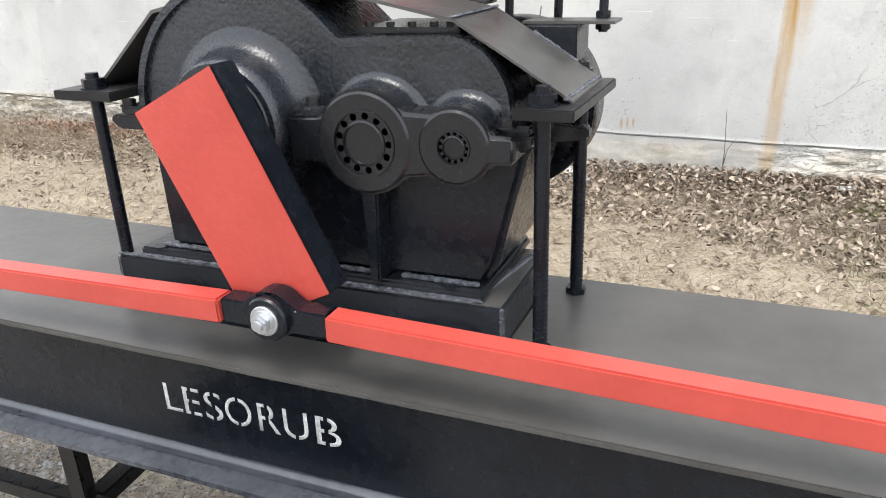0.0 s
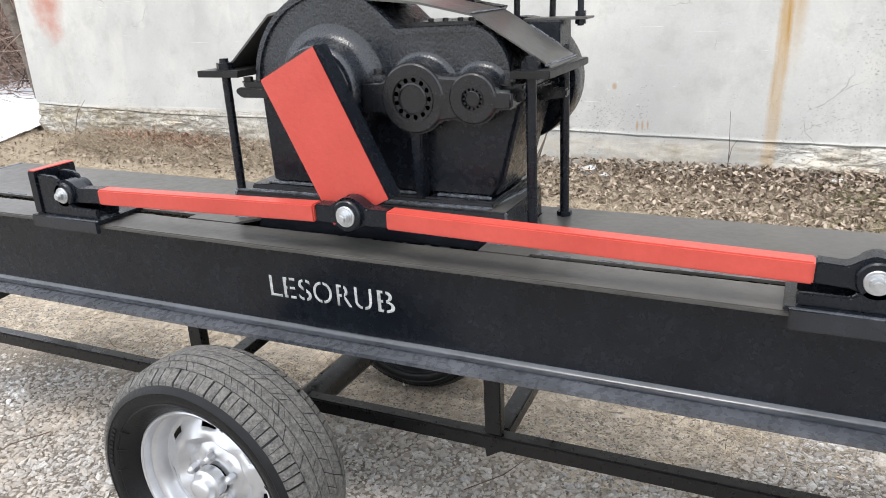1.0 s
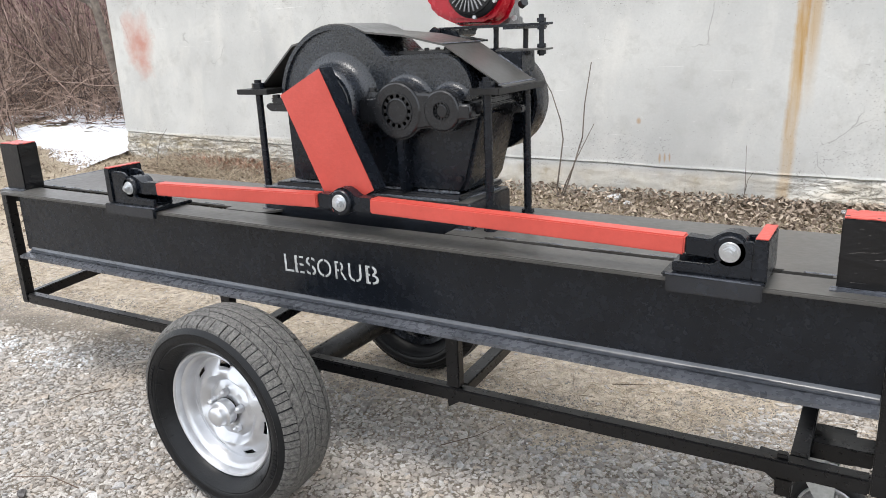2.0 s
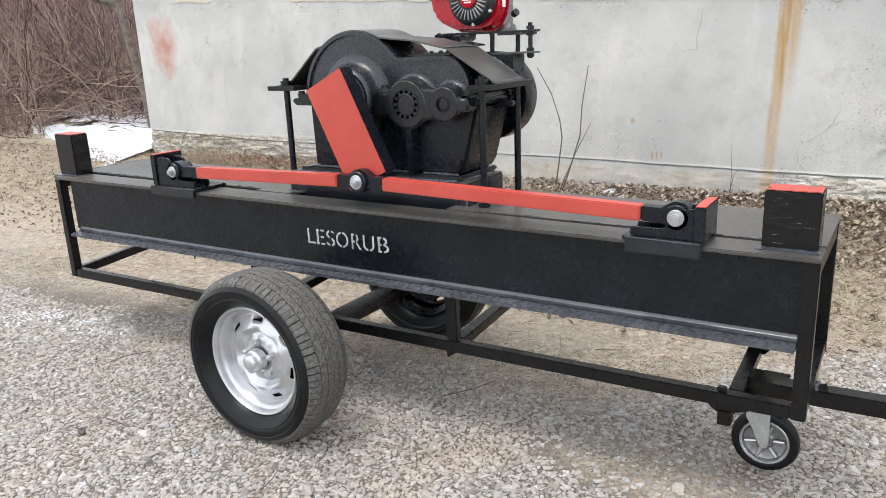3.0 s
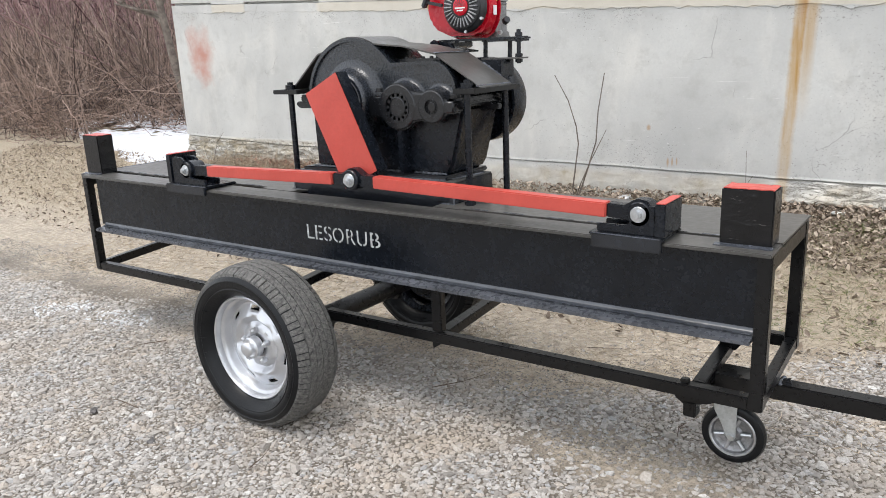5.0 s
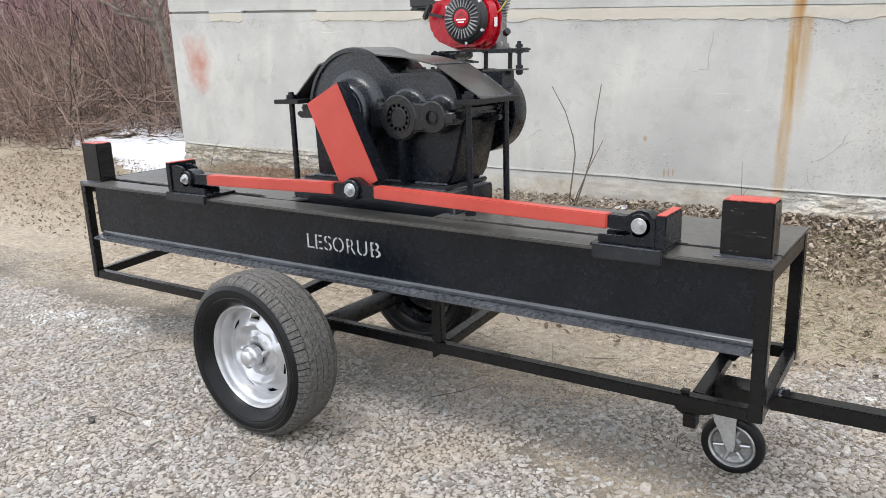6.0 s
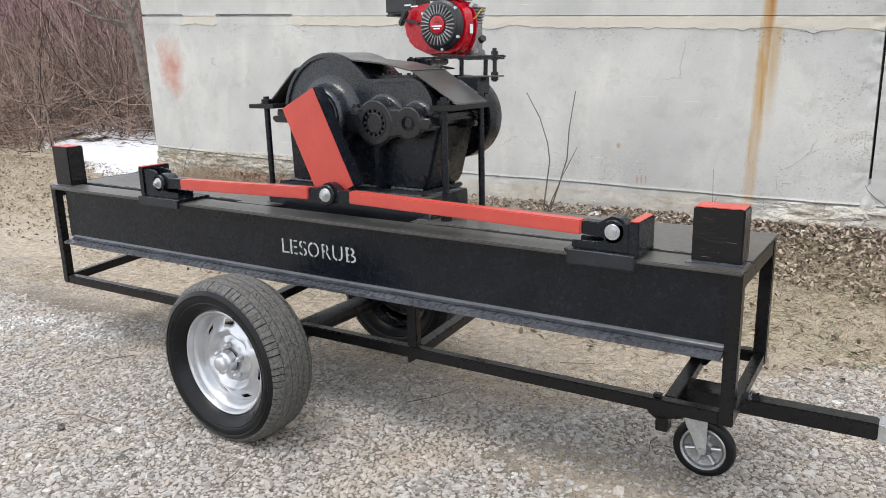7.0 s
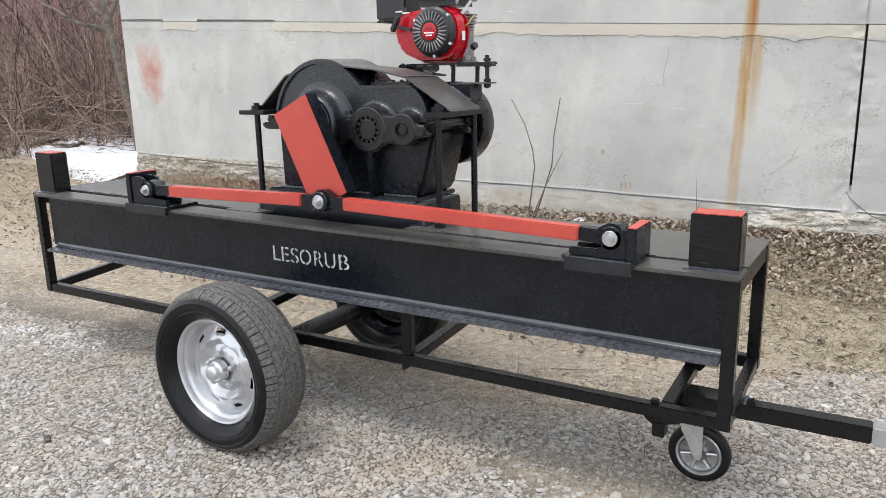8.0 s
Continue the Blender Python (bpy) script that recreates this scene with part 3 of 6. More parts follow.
def wall_row(x):
    """Heights and set-backs up the wall at x, with sharp steps at the ledge, the ragged plaster edge and the seam."""
    foot, rag, top = ledge(x), plaster_edge(x), seam(x)
    rubble = float(np.clip((-2.8 - x) / 0.8, 0, 1))
    broken = float(np.clip((x - 0.9) / 0.4, 0, 1))
    open_seam = x < -3.4 and not -5.05 < x < -4.50
    groove = 0.022 if noise.noise((x * 3.1, 11, 0)) > -0.45 else 0.010
    out = []
    for k in range(46):
        z = -0.1 + (foot + 0.1) * k / 45
        lumps = noise.noise((x * 5, 3, z * 11)) * 0.026 + noise.noise((x * 14, 4, z * 26)) * 0.013 + abs(noise.noise((x * 9, 5, z * 34))) * 0.020
        d = 0.004 + lumps * (0.2 + 1.0 * rubble + 0.9 * broken) - 0.012 * rubble - broken * 0.045 * math.sin(math.pi * min(1.0, max(0.0, (z + 0.02) / (foot + 0.02)))) ** 0.7
        out.append((z, d))
    out += [(foot + 0.001, groove), (foot + 0.012, groove), (foot + 0.0135, -0.003)]
    for k in range(64):
        out.append((foot + 0.02 + (rag - foot - 0.024) * k / 63, 0.0))
    step = -0.006 + 0.003 * noise.noise((x * 6, 13, 0)) if x > -3.4 or -5.05 < x < -4.50 else 0.0
    out += [(rag - 0.002, 0.002), (rag + 0.001, step)]
    for k in range(8):
        z = rag + 0.004 + (top - rag - 0.006) * k / 7
        out.append((z, step + 0.0025 * noise.noise((x * 18, 5, z * 18)) + 0.002 * noise.noise((x * 47, 6, z * 47))))
    if open_seam:
        out += [(top, 0.05), (top + 0.022, 0.05), (top + 0.024, 0.0), (top + 0.036, 0.0)]
    else:
        out += [(top, step), (top + 0.0015, 0.008), (top + 0.006, 0.008), (top + 0.0075, -0.005)]
    for k in range(34):
        out.append((top + 0.045 + (2.45 - top) * k / 33, -0.005 if x > -3.4 else 0.0))
    out.append((3.4, 0.0))
    near = math.exp(-abs(x - JOINT) / 0.10)

    def spall(z):
        """Flakes broken from both lips of the open joint."""
        bite = noise.noise((x * 9, 21, z * 8)) + 0.6 * noise.noise((x * 26, 22, z * 24)) + 0.25
        return near * (0.026 * max(0.0, bite) + 0.006 * noise.noise((x * 40, 23, z * 40)))

    return [(z, d + spall(z) + 0.004 * noise.noise((x * 1.3, 0, z * 1.3)) + 0.0012 * noise.noise((x * 11, 1, z * 11))) for z, d in out]


def wall_panel(name, x0, x1, label):
    xs = np.linspace(x0, x1, int((min(x1, 3.5) - x0) / 0.016))
    bm = bmesh.new()
    grid = [[bm.verts.new((x, WALL_Y + d, z)) for z, d in wall_row(x)] for x in xs]
    for a, b in zip(grid, grid[1:]):
        for k in range(len(a) - 1):
            bm.faces.new((a[k], b[k], b[k + 1], a[k + 1]))
    ring = [e for e in bm.edges if e.is_boundary]
    out = bmesh.ops.extrude_edge_only(bm, edges=ring)
    bmesh.ops.translate(bm, vec=(0, 0.4, 0), verts=[v for v in out["geom"] if isinstance(v, bmesh.types.BMVert)])
    bmesh.ops.holes_fill(bm, edges=[e for e in bm.edges if e.is_boundary])
    ob = part(name, bm, WALL, None)
    tagged(ob, label, "wall", kind="structure")


wall_panel("wall_1", CORNER, JOINT - 0.0085, "weathered grey concrete panel wall with rust run and crumbling plinth")
wall_panel("wall_2", JOINT + 0.0085, 8.0, "weathered grey concrete panel wall beyond an open joint")
# black backing stands in for the shade deep inside the open joint
tagged(part("wall_3", box(JOINT - 0.08, JOINT + 0.08, WALL_Y + 0.09, WALL_Y + 0.3, -0.3, 3.3, 0), BLACK), "black backing painted as the dark depth of the open joint", "wall", kind="structure")
tagged(part("wall_4", box(CORNER + 0.03, CORNER + 0.4, WALL_Y + 0.402, WALL_Y + 9, -0.3, 3.4, 0), WALL), "concrete side wall of the building", "wall", kind="structure")


def joint_plug():
    """Crumbled mortar spilling from the foot of the joint."""
    bm = bmesh.new()
    rows = []
    for k in range(40):
        z = -0.05 + 0.60 * k / 39
        wide = 0.016 + 0.10 * (1 - k / 39) ** 0.8
        ring = []
        for j in range(17):
            u = -1 + 2 * j / 16
            x = JOINT + u * wide + 0.012 * noise.noise((u * 2, z * 9, 1))
            swell = (1 - u * u) * (0.030 + 0.03 * (1 - k / 39)) * (1 - (k / 39) ** 6)
            rough = 0.016 * noise.noise((x * 22, 3, z * 22)) + 0.008 * noise.noise((x * 55, 4, z * 55))
            ring.append(bm.verts.new((x, WALL_Y + 0.020 - swell + rough * (1 - u * u), z)))
        rows.append(ring)
    for p, q in zip(rows, rows[1:]):
        for j in range(16):
            bm.faces.new((p[j], p[j + 1], q[j + 1], q[j]))
    out = bmesh.ops.extrude_edge_only(bm, edges=[e for e in bm.edges if e.is_boundary])
    for v in out["geom"]:
        if isinstance(v, bmesh.types.BMVert):
            v.co.y = WALL_Y + 0.10
    tagged(part("wall_5", bm, WALL), "crumbled mortar closing the foot of the joint", "wall", kind="structure")


joint_plug()
tagged(part("wall_6", box(JOINT - 0.0083, JOINT + 0.0083, WALL_Y + 0.008, WALL_Y + 0.085, 1.615, 3.35, 0), WALL), "mortar closing the joint above the seam", "wall", kind="structure")


# ---- old snow and ice ----
def sheet(name, mat, inside, x0, x1, y0, y1, step, height, label, category):
    xs, ys = np.arange(x0, x1, step), np.arange(y0, y1, step)
    bm = bmesh.new()
    made = {}

    def vert(i, j):
        if (i, j) not in made:
            x, y = xs[i], ys[j]
            made[i, j] = bm.verts.new((x, y, float(rise(x, y)) - 0.012 + height(x, y)))
        return made[i, j]

    for i in range(len(xs) - 1):
        for j in range(len(ys) - 1):
            if inside(xs[i] + step / 2, ys[j] + step / 2):
                bm.faces.new((vert(i, j), vert(i + 1, j), vert(i + 1, j + 1), vert(i, j + 1)))
    return tagged(part(name, bm, mat), label, category, kind="stuff")


def snow_front(x):
    return 3.0 - 0.37 * (x + 6.0)


def snow_inside(x, y):
    n1 = noise.noise((x * 0.9, y * 0.9, 4)) + 0.6 * noise.noise((x * 2.6, y * 2.6, 2)) + 0.4 * noise.noise((x * 7, y * 7, 5))
    return y > snow_front(x) + 0.35 * n1 and x > -10.9 + 0.8 * n1 - 0.5 * (y - 4) and y < 9 + n1 and (y < 4.6 or noise.noise((x * 1.3, y * 1.3, 9)) + 0.5 * noise.noise((x * 4, y * 4, 9)) < 0.30)


def snow_depth(x, y):
    edge = min(1.0, max(0.0, (y - snow_front(x) + 0.15) / 0.8))
    return -0.012 + edge * (0.07 + 0.03 * noise.noise((x * 2, y * 2, 0)) + 0.022 * noise.noise((x * 7, y * 7, 1)))


sheet("snow_patch", SNOW, snow_inside, -16, CORNER - 0.02, 2.3, 9.5, 0.06, snow_depth, "lumpy old white snow in front of the thicket", "snow")



# ---- log splitter trailer: beam, frame, deck, wheels ----
TOP = 0.80
trailer = thing("log_splitter_trailer", (0.0, 0.24, 0.0), "black-painted steel splitter trailer with I-beam front, on gravel", "trailer")


def extrusion(outline, x0, x1):
    """An outline in y and z, drawn along x."""
    bm = bmesh.new()
    ends = [[bm.verts.new((x, y, z)) for y, z in outline] for x in (x0, x1)]
    for i in range(len(outline)):
        j = (i + 1) % len(outline)
        bm.faces.new((ends[0][i], ends[1][i], ends[1][j], ends[0][j]))
    bm.faces.new(ends[0]), bm.faces.new(ends[1])
    return bm


def build_beam():
    w0, w1, f0, f1 = 0.028, 0.038, -0.031, 0.100
    x0, x1 = -1.725, 1.679
    beam = part("beam", join(box(-1.637, x1, w0, w1, 0.553, TOP - 0.012, 0)), BLACK, trailer, "black steel I-beam web with white stencilled word")
    top = box(-1.668, 1.722, f0, f1, TOP - 0.012, TOP, 0.003)
    bmesh.ops.subdivide_edges(top, edges=[e for e in top.edges if e.calc_length() > 1], cuts=120)
    for v in top.verts:
        v.co.y += 0.0012 * noise.noise((v.co.x * 9, v.co.y, 0)) * (v.co.y < 0)
        v.co.z += 0.0008 * noise.noise((v.co.x * 6, 3, 0))
    part("top_flange", top, DECK, beam, "worn top flange, sky sheen put into its grey paint")
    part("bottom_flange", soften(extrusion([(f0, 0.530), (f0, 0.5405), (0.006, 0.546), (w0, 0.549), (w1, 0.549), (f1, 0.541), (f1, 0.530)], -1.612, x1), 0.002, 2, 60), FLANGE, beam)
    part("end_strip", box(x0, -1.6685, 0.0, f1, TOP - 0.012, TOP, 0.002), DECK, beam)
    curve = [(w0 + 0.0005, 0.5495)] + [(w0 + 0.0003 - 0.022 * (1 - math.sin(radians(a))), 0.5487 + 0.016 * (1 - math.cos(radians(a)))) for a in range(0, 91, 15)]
    part("fillet", extrusion(curve, -1.608, x1 - 0.001), GLOSS, beam, "glossy fillet between web and flange, sky reflection in its colour")
    return beam


beam = build_beam()


def stencil(word, spans, x0, z0, height, width, y):
    """Stencilled letters, each cut by the bridges of its plate; spans: where each starts and ends along the word."""
    bridges = {"L": (), "E": (0.42,), "S": (0.5,), "O": (0.5,), "R": (0.42,), "U": (0.5,), "B": (0.42,)}
    for ch, (s0, s1) in zip(word, spans):
        cu = bpy.data.curves.new("glyph", "FONT")
        cu.body, cu.size = ch, height / 0.72
        cu.offset = -0.0003
        tmp = bpy.data.objects.new("glyph", cu)
        me = bpy.data.meshes.new_from_object(tmp)
        bpy.data.objects.remove(tmp)
        bm = bmesh.new()
        bm.from_mesh(me)
        bpy.data.meshes.remove(me)
        lo, hi = min(v.co.x for v in bm.verts), max(v.co.x for v in bm.verts)
        for c in bridges[ch]:
            mid, gap = lo + (hi - lo) * c, 0.0036
            for side in (mid - gap, mid + gap):
                bmesh.ops.bisect_plane(bm, geom=[*bm.verts, *bm.edges, *bm.faces], plane_co=(side, 0, 0), plane_no=(1, 0, 0))
            bmesh.ops.delete(bm, geom=[f for f in bm.faces if abs(f.calc_center_median().x - mid) < gap], context="FACES")
        out = bmesh.ops.extrude_face_region(bm, geom=bm.faces[:])
        bmesh.ops.translate(bm, vec=(0, 0, 0.0005), verts=[v for v in out["geom"] if isinstance(v, bmesh.types.BMVert)])
        bm.transform(Matrix.Diagonal((width * (s1 - s0) / (hi - lo), 1, 1, 1)) @ Matrix.Translation((-lo, 0, 0)))
        bm.transform(Matrix.Translation((x0 + s0 * width, y - 0.0004, z0)) @ pose(0, 0, 0, 90, 0, 0))
        part("letter", bm, WHITE, beam, "white stencilled letter " + ch, smooth=False)


stencil("LESORUB", ((0, 0.10), (0.118, 0.218), (0.245, 0.348), (0.366, 0.516), (0.556, 0.672), (0.697, 0.829), (0.872, 1.0)), -0.092, 0.635, 0.062, 0.393, 0.028)


def build_frame():
    legs = ((-1.722, -1.682, 0.0, 0.04), (1.680, 1.720, 0.0, 0.04), (-1.722, -1.682, 0.47, 0.51), (1.680, 1.720, 0.47, 0.51))
    for x0, x1, y0, y1 in legs:
        part("leg", box(x0, x1, y0, y1, 0.318 if y0 < 0.1 else 0.346, TOP - 0.0125, 0.003), TUBE, trailer)
    for y0, y1, z0 in ((0.003, 0.043, 0.316), (0.467, 0.507, 0.350)):
        part("lower_rail", box(-1.6815, 1.6795, y0, y1, z0, z0 + 0.041, 0.004), TUBE, trailer)
    for x0, x1, z0, z1 in ((-1.718, -1.684, 0.745, 0.787), (1.684, 1.718, 0.735, 0.787)):
        part("end_rail", box(x0, x1, 0.0405, 0.4695, z0, z1, 0.003), TUBE, trailer)
    for x in (-1.701, 1.701):
        part("end_rail", bar((x, 0.0405, 0.340), (x, 0.4695, 0.369), 0.034, 0.040, 0.003), TUBE, trailer)
    for x0, x1 in ((-0.40, -0.35), (0.553, 0.60), (1.505, 1.545)):
        part("cross_member", bar(((x0 + x1) / 2, 0.0435, 0.338), ((x0 + x1) / 2, 0.4665, 0.371), x1 - x0, 0.037, 0.003), TUBE, trailer)
    for x0, x1 in ((-0.408, -0.358), (0.548, 0.592)):
        part("post", box(x0, x1, 0.004, 0.036, 0.3573, 0.5295, 0.003), TUBE, trailer)
        part("rear_post", box(x0, x1, 0.472, 0.502, 0.3915, 0.7935, 0.003), TUBE, trailer)
    part("upper_rear_rail", box(-1.68, 1.68, 0.475, 0.505, 0.755, 0.7935, 0.003), TUBE, trailer)
    part("gusset", prism([(0.548, 0.3157), (0.592, 0.3157), (0.551, 0.290)], 0.004, 0.012), TUBE, trailer)
    part("axle", rod((-0.020, -0.22, 0.318), (-0.020, 0.68, 0.318), 0.042, 24), TUBE, trailer, "thick black round axle tube")
    for y0, y1 in ((0.006, 0.040), (0.47, 0.504)):
        part("axle_bracket", prism([(-0.13, 0.3157), (0.02, 0.3157), (0.005, 0.262), (-0.115, 0.262)], y0, y1, 0.003), TUBE, trailer)
    part("plate_gusset", prism([(1.495, 0.529), (1.582, 0.529), (1.582, 0.392), (1.556, 0.358), (1.516, 0.358), (1.495, 0.392)], 0.340, 0.352, 0.001), TUBE, trailer)
    part("rail_tab", box(1.478, 1.503, 0.014, 0.036, 0.3573, 0.368, 0.002), TUBE, trailer)
    part("gusset_post", box(1.510, 1.548, 0.40, 0.44, 0.3625, 0.4795, 0.002), TUBE, trailer)


build_frame()


def build_deck():
    lo = TOP - 0.006
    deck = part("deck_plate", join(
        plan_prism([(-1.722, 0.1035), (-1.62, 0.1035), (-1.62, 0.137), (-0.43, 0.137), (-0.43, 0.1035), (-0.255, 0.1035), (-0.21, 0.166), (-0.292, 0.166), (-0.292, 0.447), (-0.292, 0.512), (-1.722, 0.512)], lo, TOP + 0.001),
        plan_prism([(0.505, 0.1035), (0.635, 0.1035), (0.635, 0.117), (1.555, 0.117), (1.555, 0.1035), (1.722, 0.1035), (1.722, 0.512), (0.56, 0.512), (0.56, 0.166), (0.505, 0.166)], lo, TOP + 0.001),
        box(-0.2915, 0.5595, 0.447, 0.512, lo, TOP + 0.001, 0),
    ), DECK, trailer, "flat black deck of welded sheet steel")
    for x0, x1, y in ((0.66, 1.5, 0.124), (-1.55, -0.5, 0.146)):
        x = x0
        while x < x1:
            step = RNG.uniform(0.05, 0.11)
            part("stitch_weld", bead((x, y, TOP + 0.001), (x + step, y, TOP + 0.001), 0.0045, RNG, 0.5), WELD, deck)
            x += step + RNG.uniform(0.05, 0.12)
    for p, q in (((-1.70, 0.50, TOP), (-1.70, 0.12, TOP)), ((-0.29, 0.158, 0.801), (-0.24, 0.158, 0.801)), ((0.51, 0.16, 0.801), (0.56, 0.16, 0.801))):
        part("stitch_weld", bead(p, q, 0.006, RNG, 0.6), WELD, deck)
    # added black sheet: hides the bright ground so slots look shaded
    part("slot_dark_sheet", box(-1.64, 1.60, 0.0385, 0.25, TOP - 0.040, TOP - 0.0325, 0), BLACK, deck, "black sheet added under the guide slots to darken them")
    return deck


build_deck()


def build_anvil(x0, x1, crest, name_label):
    bm = box(x0, x1, 0.030, 0.118, TOP + 0.001, crest, 0.004)
    bmesh.ops.subdivide_edges(bm, edges=[e for e in bm.edges if e.calc_length() > 0.05], cuts=34, use_grid_fill=True)
    mid = Vector(((x0 + x1) / 2, 0.074, 0))
    for v in bm.verts:
        if v.co.z > TOP + 0.006:
            run = v.co.x * 5 - v.co.y * 5
            fold = noise.noise((run * 0.8, 2.0, v.co.z * 34 + run * 1.1))
            crease = noise.noise((run * 1.6, 5.0, v.co.z * 75 + run * 2.0))
            push = 0.0003 * fold + (0.0009 if abs(crease) < 0.05 and fold > 0.05 else 0.0)
            out = Vector((v.co.x - mid.x, v.co.y - mid.y, 0)).normalized()
            v.co += out * push
            v.co.z += 0.0015 * noise.noise(v.co * 40) if v.co.z > crest - 0.007 else 0
    post = part("end_stop", bm, WRAP, trailer, name_label)
    cap = box(x0 + 0.003, x1 - 0.003, 0.033, 0.115, crest - 0.0015, crest + 0.0012, 0.0008)
    bmesh.ops.subdivide_edges(cap, edges=[e for e in cap.edges if e.calc_length() > 0.05], cuts=12, use_grid_fill=True)
    for v in cap.verts:
        v.co.z += 0.002 * noise.noise((v.co.x * 60, v.co.y * 60, 0))
    part("cap", cap, RED, post, "scuffed orange-red top")
    seam_bm = box(x0 - 0.012, x1 + 0.006, 0.008, 0.0295, TOP + 0.0005, TOP + 0.0055, 0.0015)
    bmesh.ops.subdivide_edges(seam_bm, edges=[e for e in seam_bm.edges if e.calc_length() > 0.012], cuts=26, use_grid_fill=True)
    for v in seam_bm.verts:
        edge = (0.0295 - v.co.y) / 0.0215
        v.co.z -= 0.0040 * edge * (v.co.z > TOP + 0.002)
        v.co.y += edge * 0.007 * noise.noise((v.co.x * 45, 4, 0))
        v.co.z += 0.0012 * noise.noise((v.co.x * 120, v.co.y * 120, 1)) * (v.co.z > TOP + 0.001)
    part("foot_seam", seam_bm, GLOSS, post, "smeared glossy paint at the foot")
    rng = random.Random(int(100 * x1) + 300)
    for k in range(13):
        z = TOP + 0.02 + (crest - TOP - 0.03) * (k + rng.uniform(-0.4, 0.4)) / 12
        start, run, slope = rng.uniform(0.0, 0.5), rng.uniform(0.25, 0.75), rng.uniform(-0.10, 0.16)
        line_pts = []
        for i in range(9):
            u = min(1.0, start + run * i / 8)
            line_pts.append((x0 + 0.004 + (x1 - x0 - 0.008) * u, 0.0307 - 0.0002 * math.sin(1.7 * i), min(crest - 0.006, z + slope * (x1 - x0) * (u - start) + 0.0045 * noise.noise((u * 4, k * 3.7, 0)))))
        part("wrap_wrinkle", pipe(line_pts, rng.uniform(0.0007, 0.0012), 6, 0.6), WRAP, post)


build_anvil(1.566, 1.708, 0.962, "black wrapped end stop with orange-red top")
build_anvil(-1.708, -1.572, 0.984, "tall black wrapped end stop with orange-red top")


def build_wheel(x, y, z, face):
    """face -1: the outer side looks to -y."""
    wheel = new("wheel")
    wheel.parent = trailer
    tagged(wheel, "car wheel with dusty tyre and silver steel rim" if face < 0 else "car wheel with black tyre, rim and tread painted dark as shade")
    R, W = 0.322, 0.20
    prof = [(0.203, 0.050), (0.207, 0.032), (0.212, 0.023), (0.218, 0.017), (0.224, 0.010), (0.233, 0.002), (0.242, -0.004), (0.245, -0.0025), (0.249, -0.0055), (0.262, -0.0075), (0.272, -0.007), (0.275, -0.009), (0.279, -0.0065), (0.287, -0.002), (0.295, 0.006), (0.302, 0.016), (0.3065, 0.026), (0.3095, 0.037), (0.3125, 0.05), (0.3150, 0.075)]
    other = [(r, W - a) for r, a in prof[::-1]]
    bm = lathe([(r, face * -a) for r, a in prof + other], (x, y, z), 96)
    tyre = part("tyre", bm, RUBBER, wheel, "black rubber tyre sidewall")
    # tread blocks in six rows round the tyre
    vs, fs = [], []
    rows = ((0.004, 0.036, 0.0, 0.300, 0.0165), (0.039, 0.067, 0.5, 0.317, 0.0045), (0.070, 0.096, 0.2, 0.3175, 0.0045), (0.099, 0.125, 0.7, 0.3175, 0.0045), (0.128, 0.160, 0.35, 0.317, 0.0045), (0.164, 0.196, 0.0, 0.300, 0.0165))
    for a0, a1, phase, rb, h in rows:
        shoulder = rb < 0.31
        pitch = 82 if shoulder else 108
        for k in range(pitch):
            t0 = 2 * math.pi * (k + phase + RNG.uniform(-0.07, 0.07)) / pitch
            t1 = t0 + 2 * math.pi / pitch * (RNG.uniform(0.82, 0.88) if shoulder else RNG.uniform(0.88, 0.97))
            skew = 0.0 if shoulder else 0.034 * (1 if a0 < 0.095 else -1)
            base = len(vs)
            for top in (0, 1):
                for a, s in ((a0, -1), (a1, 1)):
                    for t in (t0, t1):
                        tt = t + skew * s
                        if shoulder:
                            outer = (a == a0) == (a0 < 0.1)
                            r = (0.302 if outer else 0.3215) if top else (0.286 if outer else 0.311)
                            aa = a + ((-0.0045 if a0 < 0.1 else 0.0045) if outer and not top else 0)
                        else:
                            r, aa = rb + h * top, a
                        r -= 0.010 * ((aa - 0.1) / 0.1) ** 2 if r > 0.305 else 0.003
                        vs.append((x + r * math.cos(tt), y - face * aa, z + r * math.sin(tt)))
            fs += [[base + i for i in f] for f in ((4, 5, 7, 6), (0, 1, 5, 4), (2, 6, 7, 3), (0, 4, 6, 2), (1, 3, 7, 5))]
    origin = np.array(trailer.location)
    # far wheel's tread takes plain dark rubber in place of shade
    tread = bulk("tread", np.array(vs) - origin, fs, TREAD if face < 0 else RUBBER)
    tread.parent = wheel
    tagged(tread, "worn grey dusty tread blocks", kind="stuff")
    # steel rim with slots
    s = face * -1
    rim_prof = [(0.2025, 0.030), (0.2065, 0.020), (0.206, 0.012), (0.202, 0.009), (0.197, 0.011), (0.194, 0.017), (0.191, 0.032), (0.182, 0.036), (0.178, 0.042), (0.174, 0.060), (0.170, 0.067), (0.163, 0.067), (0.158, 0.064), (0.142, 0.055), (0.126, 0.046), (0.116, 0.043), (0.108, 0.048), (0.100, 0.060), (0.092, 0.063), (0.084, 0.059), (0.078, 0.053), (0.060, 0.049), (0.040, 0.048)]
    bm = lathe([(r, s * (a + (0.022 if r < 0.1 else 0.020))) for r, a in rim_prof], (x, y, z), 80)
    gone = []
    for f in bm.faces:
        c = f.calc_center_median() - Vector((x, y, z))
        r, ang = math.hypot(c.x, c.z), (math.degrees(math.atan2(c.z, c.x)) - 37 + 25.7) % 51.43
        if 0.142 < r < 0.160 and abs(ang - 25.7) < 9:
            gone.append(f)
    bmesh.ops.delete(bm, geom=gone, context="FACES")
